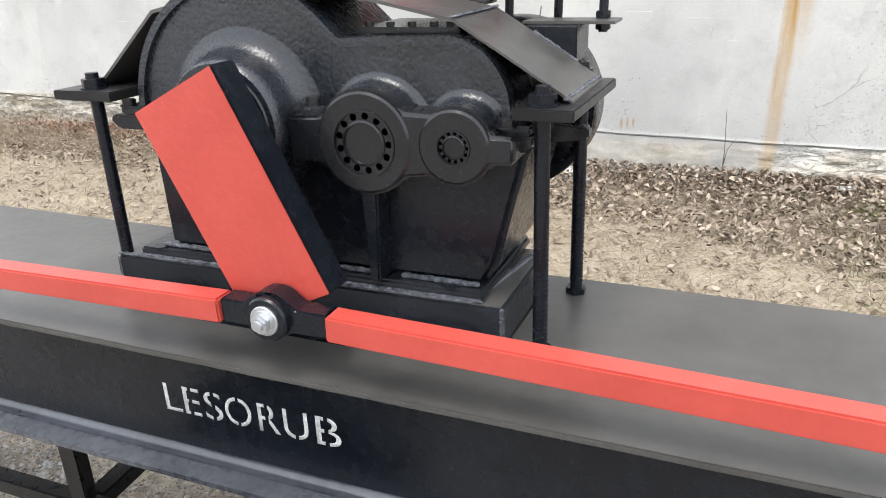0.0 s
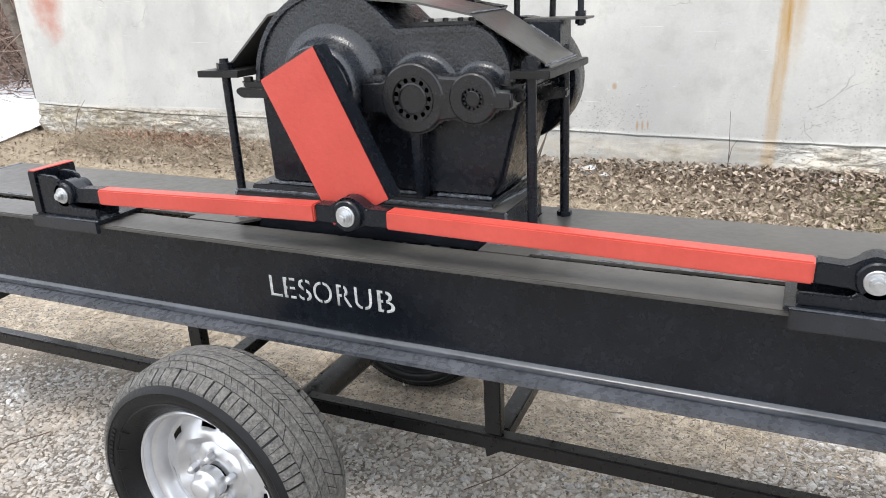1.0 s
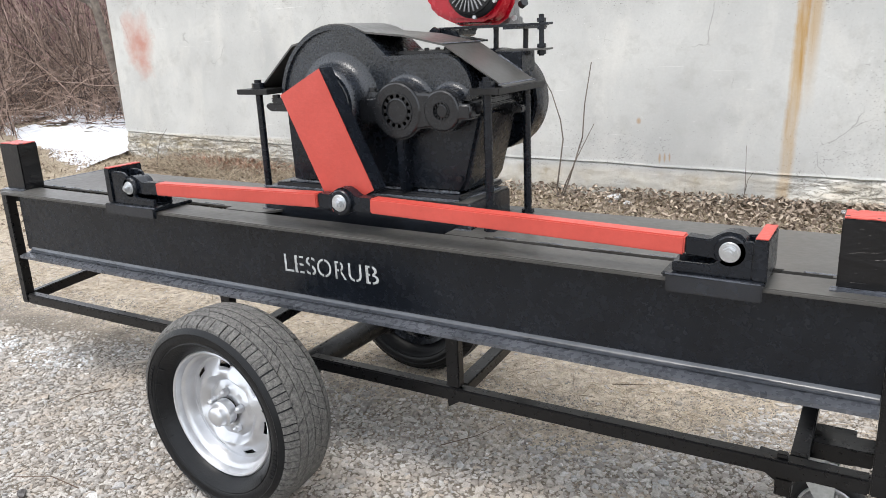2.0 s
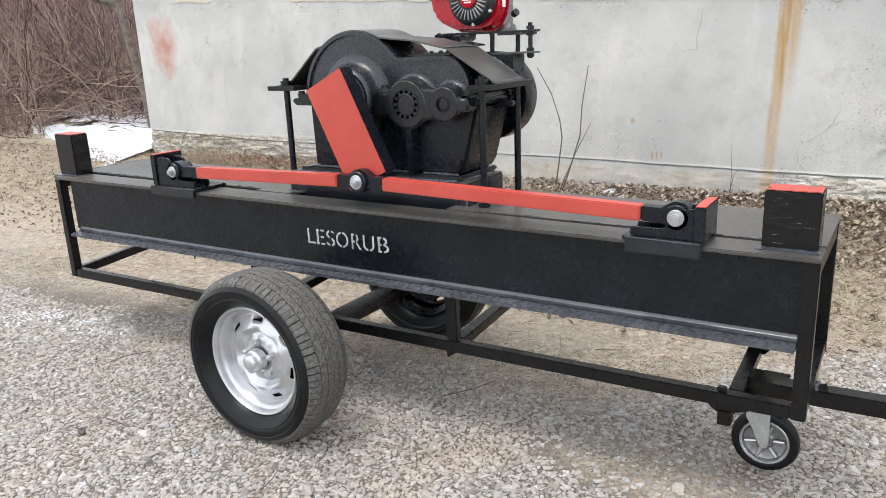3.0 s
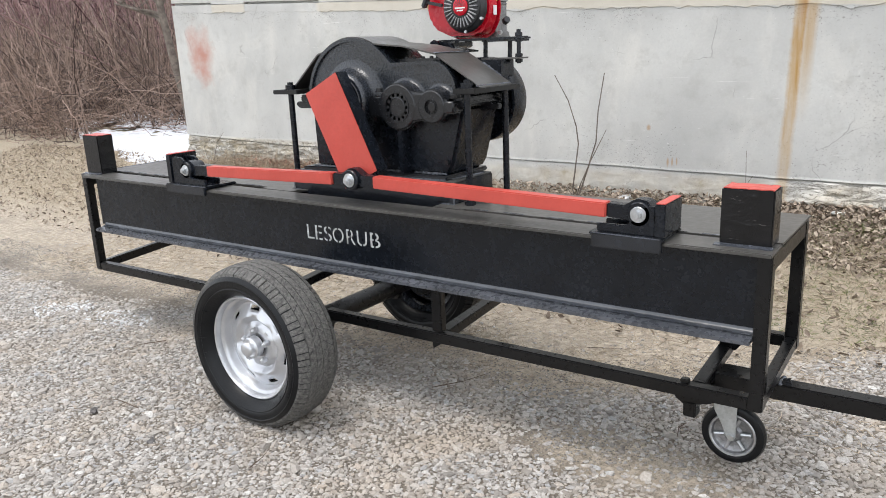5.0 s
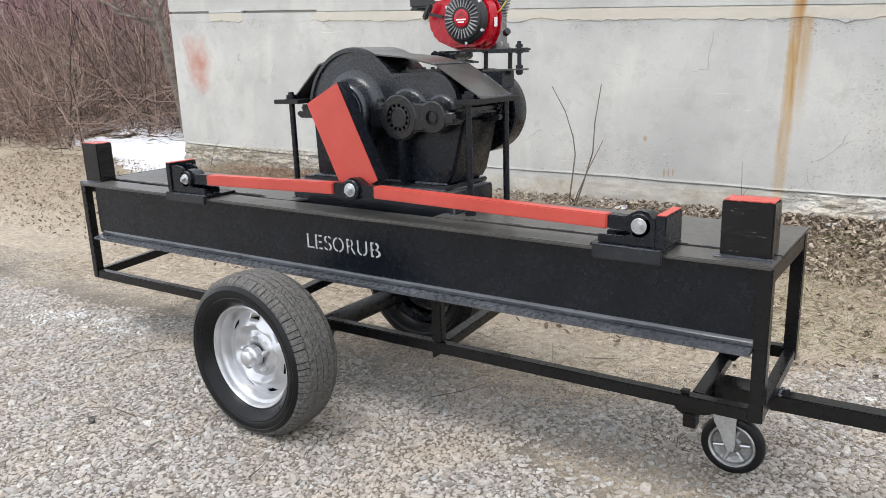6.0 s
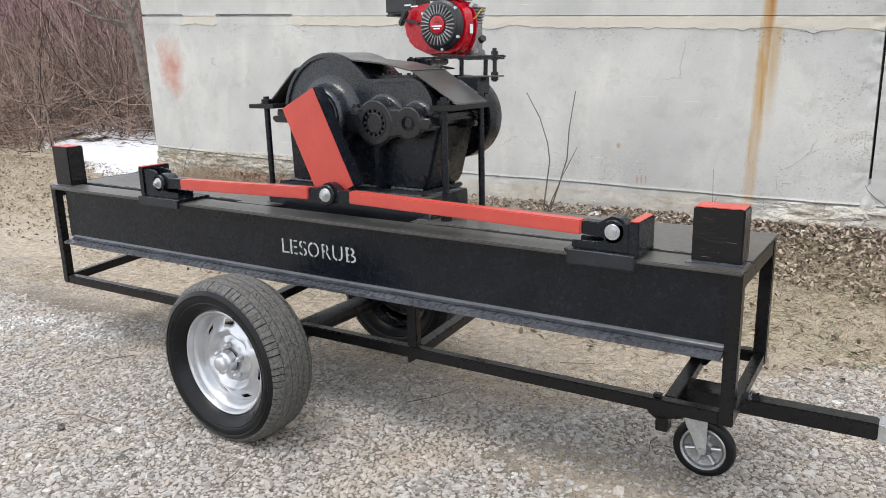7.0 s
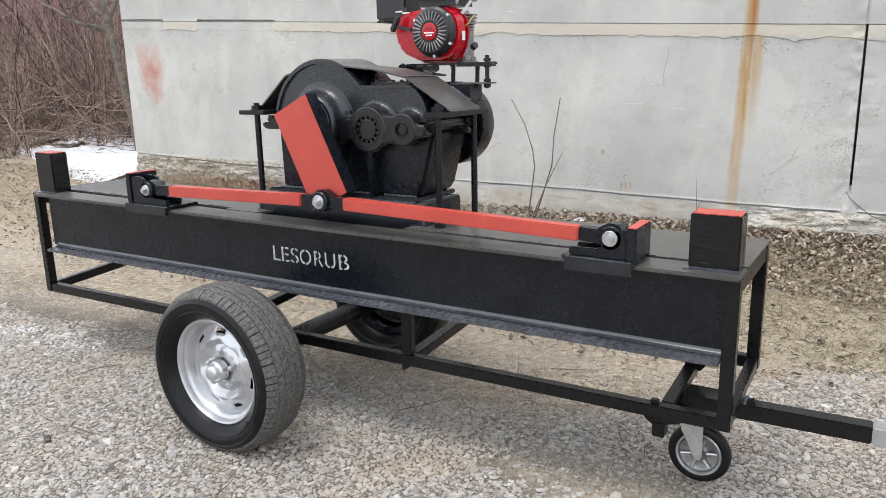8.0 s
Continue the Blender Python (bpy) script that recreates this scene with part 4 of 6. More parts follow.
    for v in bm.verts:
        c = v.co - Vector((x, y, z))
        r = math.hypot(c.x, c.z)
        if 0.08 < r < 0.125:
            v.co.y += s * 0.0035 * math.cos(8 * math.atan2(c.z, c.x))
    # far rim gets black paint to imitate the shade under the trailer
    rim = part("rim", bm, SILVER if face < 0 else TUBE, wheel, "silver-painted pressed steel rim with slots" if face < 0 else "inner side of the steel rim, painted dark as shade")
    thick = rim.modifiers.new("gauge", "SOLIDIFY")
    thick.thickness = 0.003
    part("rim_well", lathe([(0.2025, s * 0.052), (0.190, s * 0.070), (0.178, s * 0.095), (0.178, s * 0.15), (0.2025, s * 0.165)], (x, y, z), 48), BLACK, wheel)
    part("hub_cap", lathe([(0.0, s * 0.006), (0.020, s * 0.008), (0.027, s * 0.012), (0.030, s * 0.018), (0.032, s * 0.030), (0.035, s * 0.034), (0.040, s * 0.037), (0.041, s * 0.046), (0.041, s * 0.065)], (x, y, z), 32), SILVER, wheel, "round silver hub cap")
    for k in range(5):
        t = radians(72 * k + 18)
        cx, cz = x + 0.062 * math.cos(t), z + 0.062 * math.sin(t)
        part("wheel_nut", join(rod((cx, y + s * 0.072, cz), (cx, y + s * 0.051, cz), 0.0128, 6, bevel=0.0015), rod((cx, y + s * 0.052, cz), (cx, y + s * 0.043, cz), 0.0095, 12, 0.005)), SILVER, wheel)
    part("brake_drum", lathe([(0.0, s * 0.095), (0.13, s * 0.095), (0.14, s * 0.10), (0.14, s * 0.14), (0.0, s * 0.14)], (x, y, z), 40), BLACK, wheel)
    # raised moulding on the sidewall, too small to read
    for t0, count in ((150, 9), (330, 8)):
        for k in range(count):
            t = radians(t0 + 3.1 * k)
            c = Vector((x + 0.262 * math.cos(t), y - s * 0.0085, z + 0.262 * math.sin(t)))
            m = Matrix.Translation(c) @ Matrix.Rotation(-t + math.pi / 2, 4, "Y")
            part("moulded_mark", turned(box(-0.004, 0.004, -0.0009, 0.0009, -0.006, 0.006, 0), m), RUBBER, wheel)
    # radial ribs moulded beside the rim
    for t0 in (148, 163, 178, 193, 208, 60, 20, -40):
        t = radians(t0)
        m = Matrix.Translation((x, y - s * 0.0015, z)) @ Matrix.Rotation(-t, 4, "Y") @ Matrix.Translation((0.236, 0, 0)) @ Matrix.Rotation(radians(-38) * s, 4, "Z")
        part("moulded_rib", turned(box(-0.012, 0.012, -0.0012, 0.0012, -0.0012, 0.0012, 0.0004, 1), m), RUBBER, wheel)
    return wheel


build_wheel(-0.032, -0.413, 0.301, -1)
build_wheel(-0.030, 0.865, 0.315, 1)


def build_jockey_wheel():
    jw = new("jockey_wheel")
    jw.parent = trailer
    tagged(jw, "swivel castor with black tyre and galvanised fork")
    x, y, z = 1.591, 0.238, 0.112
    part("tyre", lathe([(0.074, -0.018), (0.080, -0.021), (0.090, -0.021), (0.098, -0.017), (0.102, -0.008), (0.103, 0.0), (0.102, 0.008), (0.098, 0.017), (0.090, 0.021), (0.080, 0.021), (0.074, 0.018)], (x, y, z), 56), RUBBER, jw, "smooth black solid tyre")
    bm = lathe([(0.075, -0.019), (0.071, -0.0205), (0.066, -0.018), (0.062, -0.010), (0.050, -0.004), (0.030, -0.004), (0.022, -0.012), (0.0, -0.012)], (x, y, z), 48)
    part("rim", bm, ALLOY, jw, "grey pressed rim with bright ribs")
    part("rim_lip", lathe([(0.0755, -0.0188), (0.073, -0.0222), (0.069, -0.0215), (0.064, -0.014)], (x, y, z), 48), BOLT, jw, "bright rim lip")
    part("rim_back", lathe([(0.075, 0.019), (0.066, 0.018), (0.05, 0.004), (0.0, 0.004)], (x, y, z), 32), BOLT, jw)
    for k in range(6):
        t = radians(60 * k + 10)
        p = Vector((x + 0.026 * math.cos(t), y - 0.010, z + 0.026 * math.sin(t)))
        q = Vector((x + 0.060 * math.cos(t), y - 0.013, z + 0.060 * math.sin(t)))
        part("spoke", rod(p, q, 0.0055, 8), BOLT, jw)
    for yy in (-0.034, 0.030):
        part("fork_plate", prism([(x - 0.066, 0.258), (x + 0.014, 0.258), (x + 0.014, 0.20), (x + 0.014, 0.112), (x + 0.008, 0.098), (x - 0.006, 0.097), (x - 0.016, 0.112), (x - 0.034, 0.155), (x - 0.056, 0.195)], y + yy, y + yy + 0.004, 0.0008), GALV, jw, "grey galvanised fork leg")
    part("fork_crown", box(x - 0.068, x + 0.018, y - 0.036, y + 0.036, 0.254, 0.266, 0.004), GALV, jw)
    part("swivel", rod((x - 0.03, y, 0.264), (x - 0.03, y, 0.300), 0.035, 24), GALV, jw)
    part("axle_bolt", join(hexagon((x, y - 0.034, z), (x, y - 0.042, z), 0.011), rod((x, y - 0.03, z), (x, y + 0.04, z), 0.006)), BOLT, jw)
    part("mounting_plate", box(1.50, 1.64, 0.15, 0.33, 0.300, 0.310, 0.002), TUBE, jw)
    part("hanger", bar((1.549, 0.15, 0.333), (1.680, 0.15, 0.333), 0.03, 0.044), TUBE, jw)
    part("hook_bracket", prism([(1.425, 0.3157), (1.560, 0.300), (1.560, 0.275), (1.475, 0.252), (1.445, 0.272)], 0.075, 0.130, 0.003), TUBE, jw)
    part("hook_socket", box(1.472, 1.512, 0.072, 0.120, 0.216, 0.266, 0.003), TUBE, jw)


build_jockey_wheel()


def build_drawbar():
    db = part("drawbar", join(bar((1.546, 0.25, 0.291), (2.080, 0.25, 0.299), 0.058, 0.053, 0.004)), TUBE, trailer, "black square drawbar tube")
    part("tow_coupling", join(bar((2.0805, 0.25, 0.300), (2.42, 0.25, 0.304), 0.064, 0.060, 0.005), rod((2.42, 0.25, 0.27), (2.42, 0.25, 0.34), 0.045, 24)), BOLT, db, "bright zinc tow coupling")
    part("coupling_bolt", hexagon((2.125, 0.25, 0.328), (2.125, 0.25, 0.344), 0.012), BOLT, db)
    part("joint_weld", join(bead((1.722, 0.222, 0.323), (1.722, 0.278, 0.323), 0.008, RNG)), WELD, db)
    part("safety_lug", prism([(1.725, 0.321), (1.755, 0.321), (1.75, 0.346), (1.73, 0.340)], 0.222, 0.232, 0.001), BLACK, db)


build_drawbar()


# ---- riser the gearbox stands on ----
riser = thing("gearbox_riser", (0.13, 0.30, TOP), "black welded steel box riser under the gearbox, set into the deck", "riser")
part("body", box(-0.290, 0.557, 0.1665, 0.446, 0.778, 0.884, 0.004), SHEEN, riser)
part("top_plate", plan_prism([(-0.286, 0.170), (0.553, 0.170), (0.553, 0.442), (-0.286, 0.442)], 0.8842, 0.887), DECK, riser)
part("edge_weld", bead((-0.286, 0.172, 0.888), (0.50, 0.172, 0.888), 0.0065, RNG, 0.6), WELD, riser, "ragged glossy weld along the top edge")
part("edge_weld", bead((0.50, 0.175, 0.889), (0.54, 0.40, 0.889), 0.007, RNG, 0.7), WELD, riser)
part("corner_weld", bead((0.556, 0.168, 0.80), (0.556, 0.168, 0.88), 0.005, RNG, 1), WELD, riser)
part("corner_weld", bead((-0.289, 0.168, 0.80), (-0.289, 0.168, 0.88), 0.004, RNG, 1), WELD, riser)

# ---- gearbox ----
AX, AZ = 0.058, 1.180  # crank shaft
B2, B3 = (0.327, 1.164), (0.486, 1.166)
gearbox = thing("gearbox", (0.17, 0.32, 0.887), "heavy black-painted cast iron reduction gearbox, three shafts, on a riser", "gearbox")


def upper_profile(g):
    """The domed upper half, grown by g."""
    return ([(AX - 0.243 - g, 1.196)] + arc(AX, AZ, 0.243 + g, 174, 44, 22) +
            [(0.262, 1.322 + g), (0.462 + 0.3 * g, 1.326 + g)] + arc(0.440, 1.212, 0.118 + g, 66, 8, 8) + [(0.560 + g, 1.196)])


def build_gearbox():
    low = part("lower_housing", prism([(-0.185, 1.160), (-0.178, 0.905), (0.510, 0.905), (0.535, 0.945), (0.592, 1.160)], 0.205, 0.450, 0.012, 3), BLACK, gearbox, "black cast lower half with ribs")
    for x, w in ((0.100, 0.020), (0.322, 0.017)):
        part("rib", prism([(x - w, 1.10), (x + w, 1.10), (x + w * 0.55, 0.906), (x - w * 0.55, 0.906)], 0.158, 0.206, 0.004), BLACK, low)
    foot = part("foot_flange", join(box(-0.235, 0.520, 0.176, 0.47, 0.8872, 0.906, 0.005)), SHEEN, gearbox, "cast foot flange welded down")
    for x in (-0.19, 0.20, 0.455):
        part("bolt_hole_boss", rod((x, 0.190, 0.906), (x, 0.190, 0.9085), 0.016, 18), BLACK, foot)
    for a, b in ((-0.18, 0.05), (0.14, 0.29), (0.36, 0.50)):
        part("foot_weld", bead((a, 0.199, 0.910), (b, 0.197, 0.910), 0.0075, RNG, 0.7), WELD, foot)
    part("front_weld", bead((-0.23, 0.173, 0.891), (0.515, 0.173, 0.891), 0.005, RNG, 0.7), WELD, foot)
    # split flanges
    part("lower_split_flange", prism([(-0.245, 1.180), (-0.255, 1.168), (-0.235, 1.152), (0.585, 1.152), (0.605, 1.165), (0.605, 1.180)], 0.182, 0.47, 0.004), CAST, gearbox)
    part("upper_split_flange", prism([(-0.225, 1.1805), (0.600, 1.1805), (0.600, 1.196), (-0.225, 1.196)], 0.184, 0.468, 0.004), CAST, gearbox)
    # upper housing: wide shell with a rim standing proud of a sunk face
    up = part("upper_housing", prism(upper_profile(0.0), 0.208, 0.448, 0.014, 4), ROUGHCAST, gearbox, "domed cast upper half with textured paint")
    bm = bmesh.new()
    a, b = upper_profile(0.004), upper_profile(-0.010)
    for y in (0.1985,):
        pa, pb = [bm.verts.new((px, y, pz)) for px, pz in a], [bm.verts.new((px, y, pz)) for px, pz in b]
        qa, qb = [bm.verts.new((px, 0.232, pz)) for px, pz in a], [bm.verts.new((px, 0.212, pz)) for px, pz in b]
        for k in range(len(a) - 1):
            bm.faces.new((pa[k], pa[k + 1], pb[k + 1], pb[k]))
            bm.faces.new((qa[k], qa[k + 1], pa[k + 1], pa[k]))
            bm.faces.new((pb[k], pb[k + 1], qb[k + 1], qb[k]))
    part("rim", soften(bm, 0.004, 3, 50), ROUGHCAST, up)
    # bosses round the shafts
    y0 = 0.142
    big = part("shaft_boss", lathe([(0.0, 0.128), (0.110, 0.128), (0.115, 0.133), (0.119, 0.155), (0.121, 0.172), (0.126, 0.187), (0.136, 0.199), (0.150, 0.2055), (0.166, 0.2085)], (AX, 0, AZ), 64), ROUGHCAST, gearbox, "large round cast bearing boss")
    part("inner_ring", lathe([(0.100, 0.128), (0.098, 0.124), (0.070, 0.124), (0.066, 0.127)], (AX, -0.0005, AZ), 56), CAST, big)
    around = ([(0.18, 1.203), (0.236, 1.205)] + arc(*B2, 0.089, 150, 38, 12) + arc(*B3, 0.064, 128, 20, 10) + [(0.585, 1.186), (0.585, 1.142)] +
              arc(*B3, 0.064, -25, -128, 10) + arc(*B2, 0.089, -38, -150, 12) + [(0.236, 1.122), (0.18, 1.122)])
    part("bearing_plate", prism(around, y0 + 0.003, 0.212, 0.007, 3), CAST, gearbox, "cast bearing plate wrapped round the two small shafts")
    for (cx, cz), r, k0 in ((B2, 0.087, 0.66), (B3, 0.062, 0.46)):
        ring = [(r * k0, y0), (r - 0.006, y0), (r - 0.002, y0 + 0.003), (r - 0.001, 0.19)]
        boss = part("shaft_boss", lathe(ring, (cx, 0, cz), 56), CAST, gearbox, "round cast bearing boss with roller bearing")
        q = r * k0 / 0.66
        part("bearing_race", lathe([(q * 0.67, y0 + 0.001), (q * 0.66, y0 - 0.0025), (q * 0.61, y0 - 0.0025), (q * 0.60, y0 + 0.012), (q * 0.45, y0 + 0.013), (q * 0.445, y0 + 0.001), (q * 0.40, y0), (q * 0.38, y0 + 0.005), (q * 0.30, y0 + 0.006), (q * 0.28, y0 + 0.009), (0.0, y0 + 0.009)], (cx, -0.0003, cz), 52), CAST, boss)
        for k in range(13):
            t = 2 * math.pi * k / 13
            px, pz = cx + q * 0.525 * math.cos(t), cz + q * 0.525 * math.sin(t)
            part("roller", rod((px, y0 + 0.003, pz), (px, y0 + 0.0125, pz), q * 0.070, 12), CAST, boss)
    for (cx, cz), r in ((B2, 0.089), (B3, 0.064)):
        flare = [(r, y0 + 0.030), (r + 0.0006, y0 + 0.044), (r + 0.0025, y0 + 0.053), (r + 0.0065, y0 + 0.0605), (r + 0.013, y0 + 0.0650), (r + 0.019, y0 + 0.0664)]
        bm = lathe(flare, (cx, 0, cz), 64)
        gone = [f for f in bm.faces if f.calc_center_median().z < 1.197 or (cx > 0.4 and f.calc_center_median().x > 0.548)]
        bmesh.ops.delete(bm, geom=gone, context="FACES")
        part("boss_fillet", bm, ROUGHCAST, up)
    part("split_line", box(0.36, 0.57, 0.1505, 0.153, 1.1595, 1.161, 0), PLASTIC, gearbox)
    for x, y, z in ((0.226, 0.166, 1.222), (0.412, 0.172, 1.208), (0.560, 0.180, 1.197), (-0.215, 0.200, 1.196)):
        part("flange_bolt", join(hexagon((x, y, z), (x, y, z + 0.012), 0.014), rod((x, y, z - 0.002), (x, y, z + 0.001), 0.018, 16)), CAST, gearbox)
    part("drain_plug", hexagon((0.508, 0.206, 0.955), (0.508, 0.194, 0.955), 0.011), CAST, gearbox)
    part("inspection_cover", join(box(0.27, 0.46, 0.25, 0.43, 1.326, 1.338, 0.003)), CAST, gearbox)
    for x in (0.29, 0.33, 0.37, 0.41, 0.44):
        part("cover_bolt", hexagon((x, 0.265, 1.338), (x, 0.265, 1.346), 0.008), CAST, gearbox)
    # output shaft stub behind the crank arm, and drive shaft behind
    part("crank_shaft", rod((AX, 0.118, AZ), (AX, 0.21, AZ), 0.06, 32), BLACK, gearbox)
    part("drive_shaft", rod((0.468, 0.44, 1.164), (0.468, 0.50, 1.164), 0.024, 20), BLACK, gearbox)
    part("rear_lug", prism([(0.585, 1.175), (0.66, 1.165), (0.66, 1.145), (0.585, 1.135)], 0.33, 0.36, 0.004), CAST, gearbox)


build_gearbox()

# ---- drive pulley on the rear shaft ----
pulley = thing("drive_pulley", (0.468, 0.55, 1.0), "large black belt pulley behind the gearbox", "pulley")
part("wheel", lathe([(0.022, 0.496), (0.035, 0.496), (0.036, 0.51), (0.145, 0.514), (0.155, 0.50), (0.166, 0.500), (0.168, 0.505), (0.168, 0.590), (0.166, 0.594), (0.150, 0.594), (0.146, 0.53), (0.022, 0.53)], (0.468, 0, 1.164), 72), BLACK, pulley)

# ---- clamp: two plates, four tie rods and a strap over the dome ----
clamp = thing("gearbox_clamp", (0.15, 0.33, TOP), "black strap clamp with tie rods holding the gearbox to the deck", "clamp")
PZ = 1.230


def build_clamp():
    right = part("clamp_plate", plan_prism([(0.578, 0.152), (0.674, 0.152), (0.680, 0.462), (0.600, 0.462)], PZ - 0.018, PZ, 0.002), PLATE, clamp)
    left = part("clamp_plate", plan_prism([(-0.348, 0.145), (-0.204, 0.145), (-0.198, 0.462), (-0.330, 0.462)], PZ - 0.018, PZ, 0.002), PLATE, clamp)
    # strap follows the dome, then falls straight to both plates
    y0, y1, th = 0.208, 0.435, 0.006
    line = [(-0.300, PZ + 0.003), (-0.270, 1.252), (-0.130, 1.372)] + arc(AX, AZ, 0.252, 128, 62, 10) + [(0.320, 1.388), (0.464, 1.356), (0.640, 1.246), (0.658, PZ + 0.003)]
    under = [(x + 0.002, z - th) for x, z in line]
    bm = bmesh.new()
    cols = [[bm.verts.new(p) for p in ((x, y0, z), (x, y1, z), (u, y1, w), (u, y0, w))] for (x, z), (u, w) in zip(line, under)]
    for p, q in zip(cols, cols[1:]):
        for k in range(4):
            bm.faces.new((p[k], p[(k + 1) % 4], q[(k + 1) % 4], q[k]))
    bm.faces.new(cols[0]), bm.faces.new(cols[-1])
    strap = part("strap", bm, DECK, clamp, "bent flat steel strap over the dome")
    part("bend_weld", bead((0.464, y0, 1.358), (0.464, y1, 1.358), 0.004, RNG, 0.6), WELD, strap)
    part("foot_weld", bead((0.648, y0, PZ + 0.006), (0.652, y1, PZ + 0.006), 0.006, RNG, 0.7), WELD, strap)
    part("foot_weld", bead((-0.292, y0, PZ + 0.006), (-0.292, y1, PZ + 0.006), 0.006, RNG, 0.7), WELD, strap)
    for x, y in ((0.618, 0.186), (0.622, 0.446), (-0.278, 0.182), (-0.272, 0.446)):
        tie = part("tie_rod", rod((x, y, TOP + 0.001), (x, y, PZ + 0.030), 0.0125, 20), BLACK, clamp, "black threaded tie rod")
        turns = []
        for k in range(170):
            turns.append((x + 0.0127 * math.cos(k * 0.9), y + 0.0127 * math.sin(k * 0.9), TOP + 0.03 + k * 0.0013))
        part("thread", pipe(turns, 0.0012, 4), BLACK, tie)
        part("nut", hexagon((x, y, PZ + 0.002), (x, y, PZ + 0.019), 0.023), BLACK, tie)
        part("washer", rod((x, y, PZ), (x, y, PZ + 0.003), 0.026, 24), BLACK, tie)
        part("foot_nut", hexagon((x, y, TOP + 0.001), (x, y, TOP + 0.016), 0.021), BLACK, tie)


build_clamp()

# ---- engine and its mount ----
mount = thing("engine_mount", (0.42, 0.60, 1.36), "black bracket of flat bar and studs carrying the engine", "bracket")


def build_mount():
    for y, x1 in ((0.545, 0.640), (0.725, 0.56)):
        part("base_bar", box(0.245, x1, y, y + 0.045, 1.398, 1.406, 0.001), BLACK, mount)
    part("cross_bar", box(0.515, 0.559, 0.50, 0.76, 1.3895, 1.3975, 0.001), BLACK, mount)
    part("hinge_pipe", rod((0.262, 0.50, 1.387), (0.262, 0.76, 1.387), 0.016, 6), BLACK, mount, "pivot bolt with hexagon head")
    part("hinge_head", hexagon((0.262, 0.500, 1.387), (0.262, 0.487, 1.387), 0.0215), BLACK, mount)
    part("hinge_lug", prism([(0.245, 1.366), (0.345, 1.368), (0.330, 1.392), (0.272, 1.402), (0.246, 1.394)], 0.515, 0.528, 0.002), BLACK, mount)
    part("pad_plate", turned(box(-0.065, 0.065, 0.436, 0.60, -0.003, 0.003, 0.001), Matrix.Translation((0.345, 0, 1.368)) @ Matrix.Rotation(radians(10), 4, "Y")), BLACK, mount)
    for x, y in ((0.427, 0.620), (0.520, 0.660)):
        part("leg", rod((x, y, 1.285), (x + 0.004, y, 1.3985), 0.0092, 14), BLACK, mount)
    part("rear_beam", bar((0.30, 0.64, 1.285), (0.525, 0.64, 1.285), 0.05, 0.02), BLACK, mount)
    side = part("side_box", prism([(0.470, 1.322), (0.612, 1.322), (0.612, 1.258), (0.606, 1.262), (0.516, 1.322)], 0.4355, 0.535, 0.002), BLACK, mount, "welded sheet box on the strap")
    part("side_flange", box(0.500, 0.672, 0.47, 0.545, 1.3222, 1.328, 0.001), DECK, mount)
    part("box_weld", bead((0.535, 0.434, 1.312), (0.612, 0.434, 1.262), 0.006, RNG), WELD, side)
    stud = part("tension_stud", rod((0.640, 0.527, 1.304), (0.640, 0.527, 1.432), 0.0085, 14), BLACK, mount, "threaded tension stud with nuts")
    for z in (1.3285, 1.308, 1.4075, 1.385):
        part("nut", hexagon((0.640, 0.527, z), (0.640, 0.527, z + 0.013), 0.015), BLACK, stud)
    part("stud_ear", box(0.641, 0.672, 0.505, 0.545, 1.399, 1.4065, 0.001), BLACK, mount)
    for x in (0.33, 0.38, 0.46, 0.51):
        part("mount_bolt", hexagon((x, 0.56, 1.391), (x, 0.56, 1.398), 0.0095), BLACK, mount)


build_mount()
engine = thing("petrol_engine", (0.36, 0.65, 1.4065), "small red and black petrol engine with recoil starter, on its bracket", "engine")


SIZE = Matrix.Translation((-0.1530, 0.1480, -0.0985)) @ Matrix.Diagonal((1.07, 1.07, 1.07, 1))


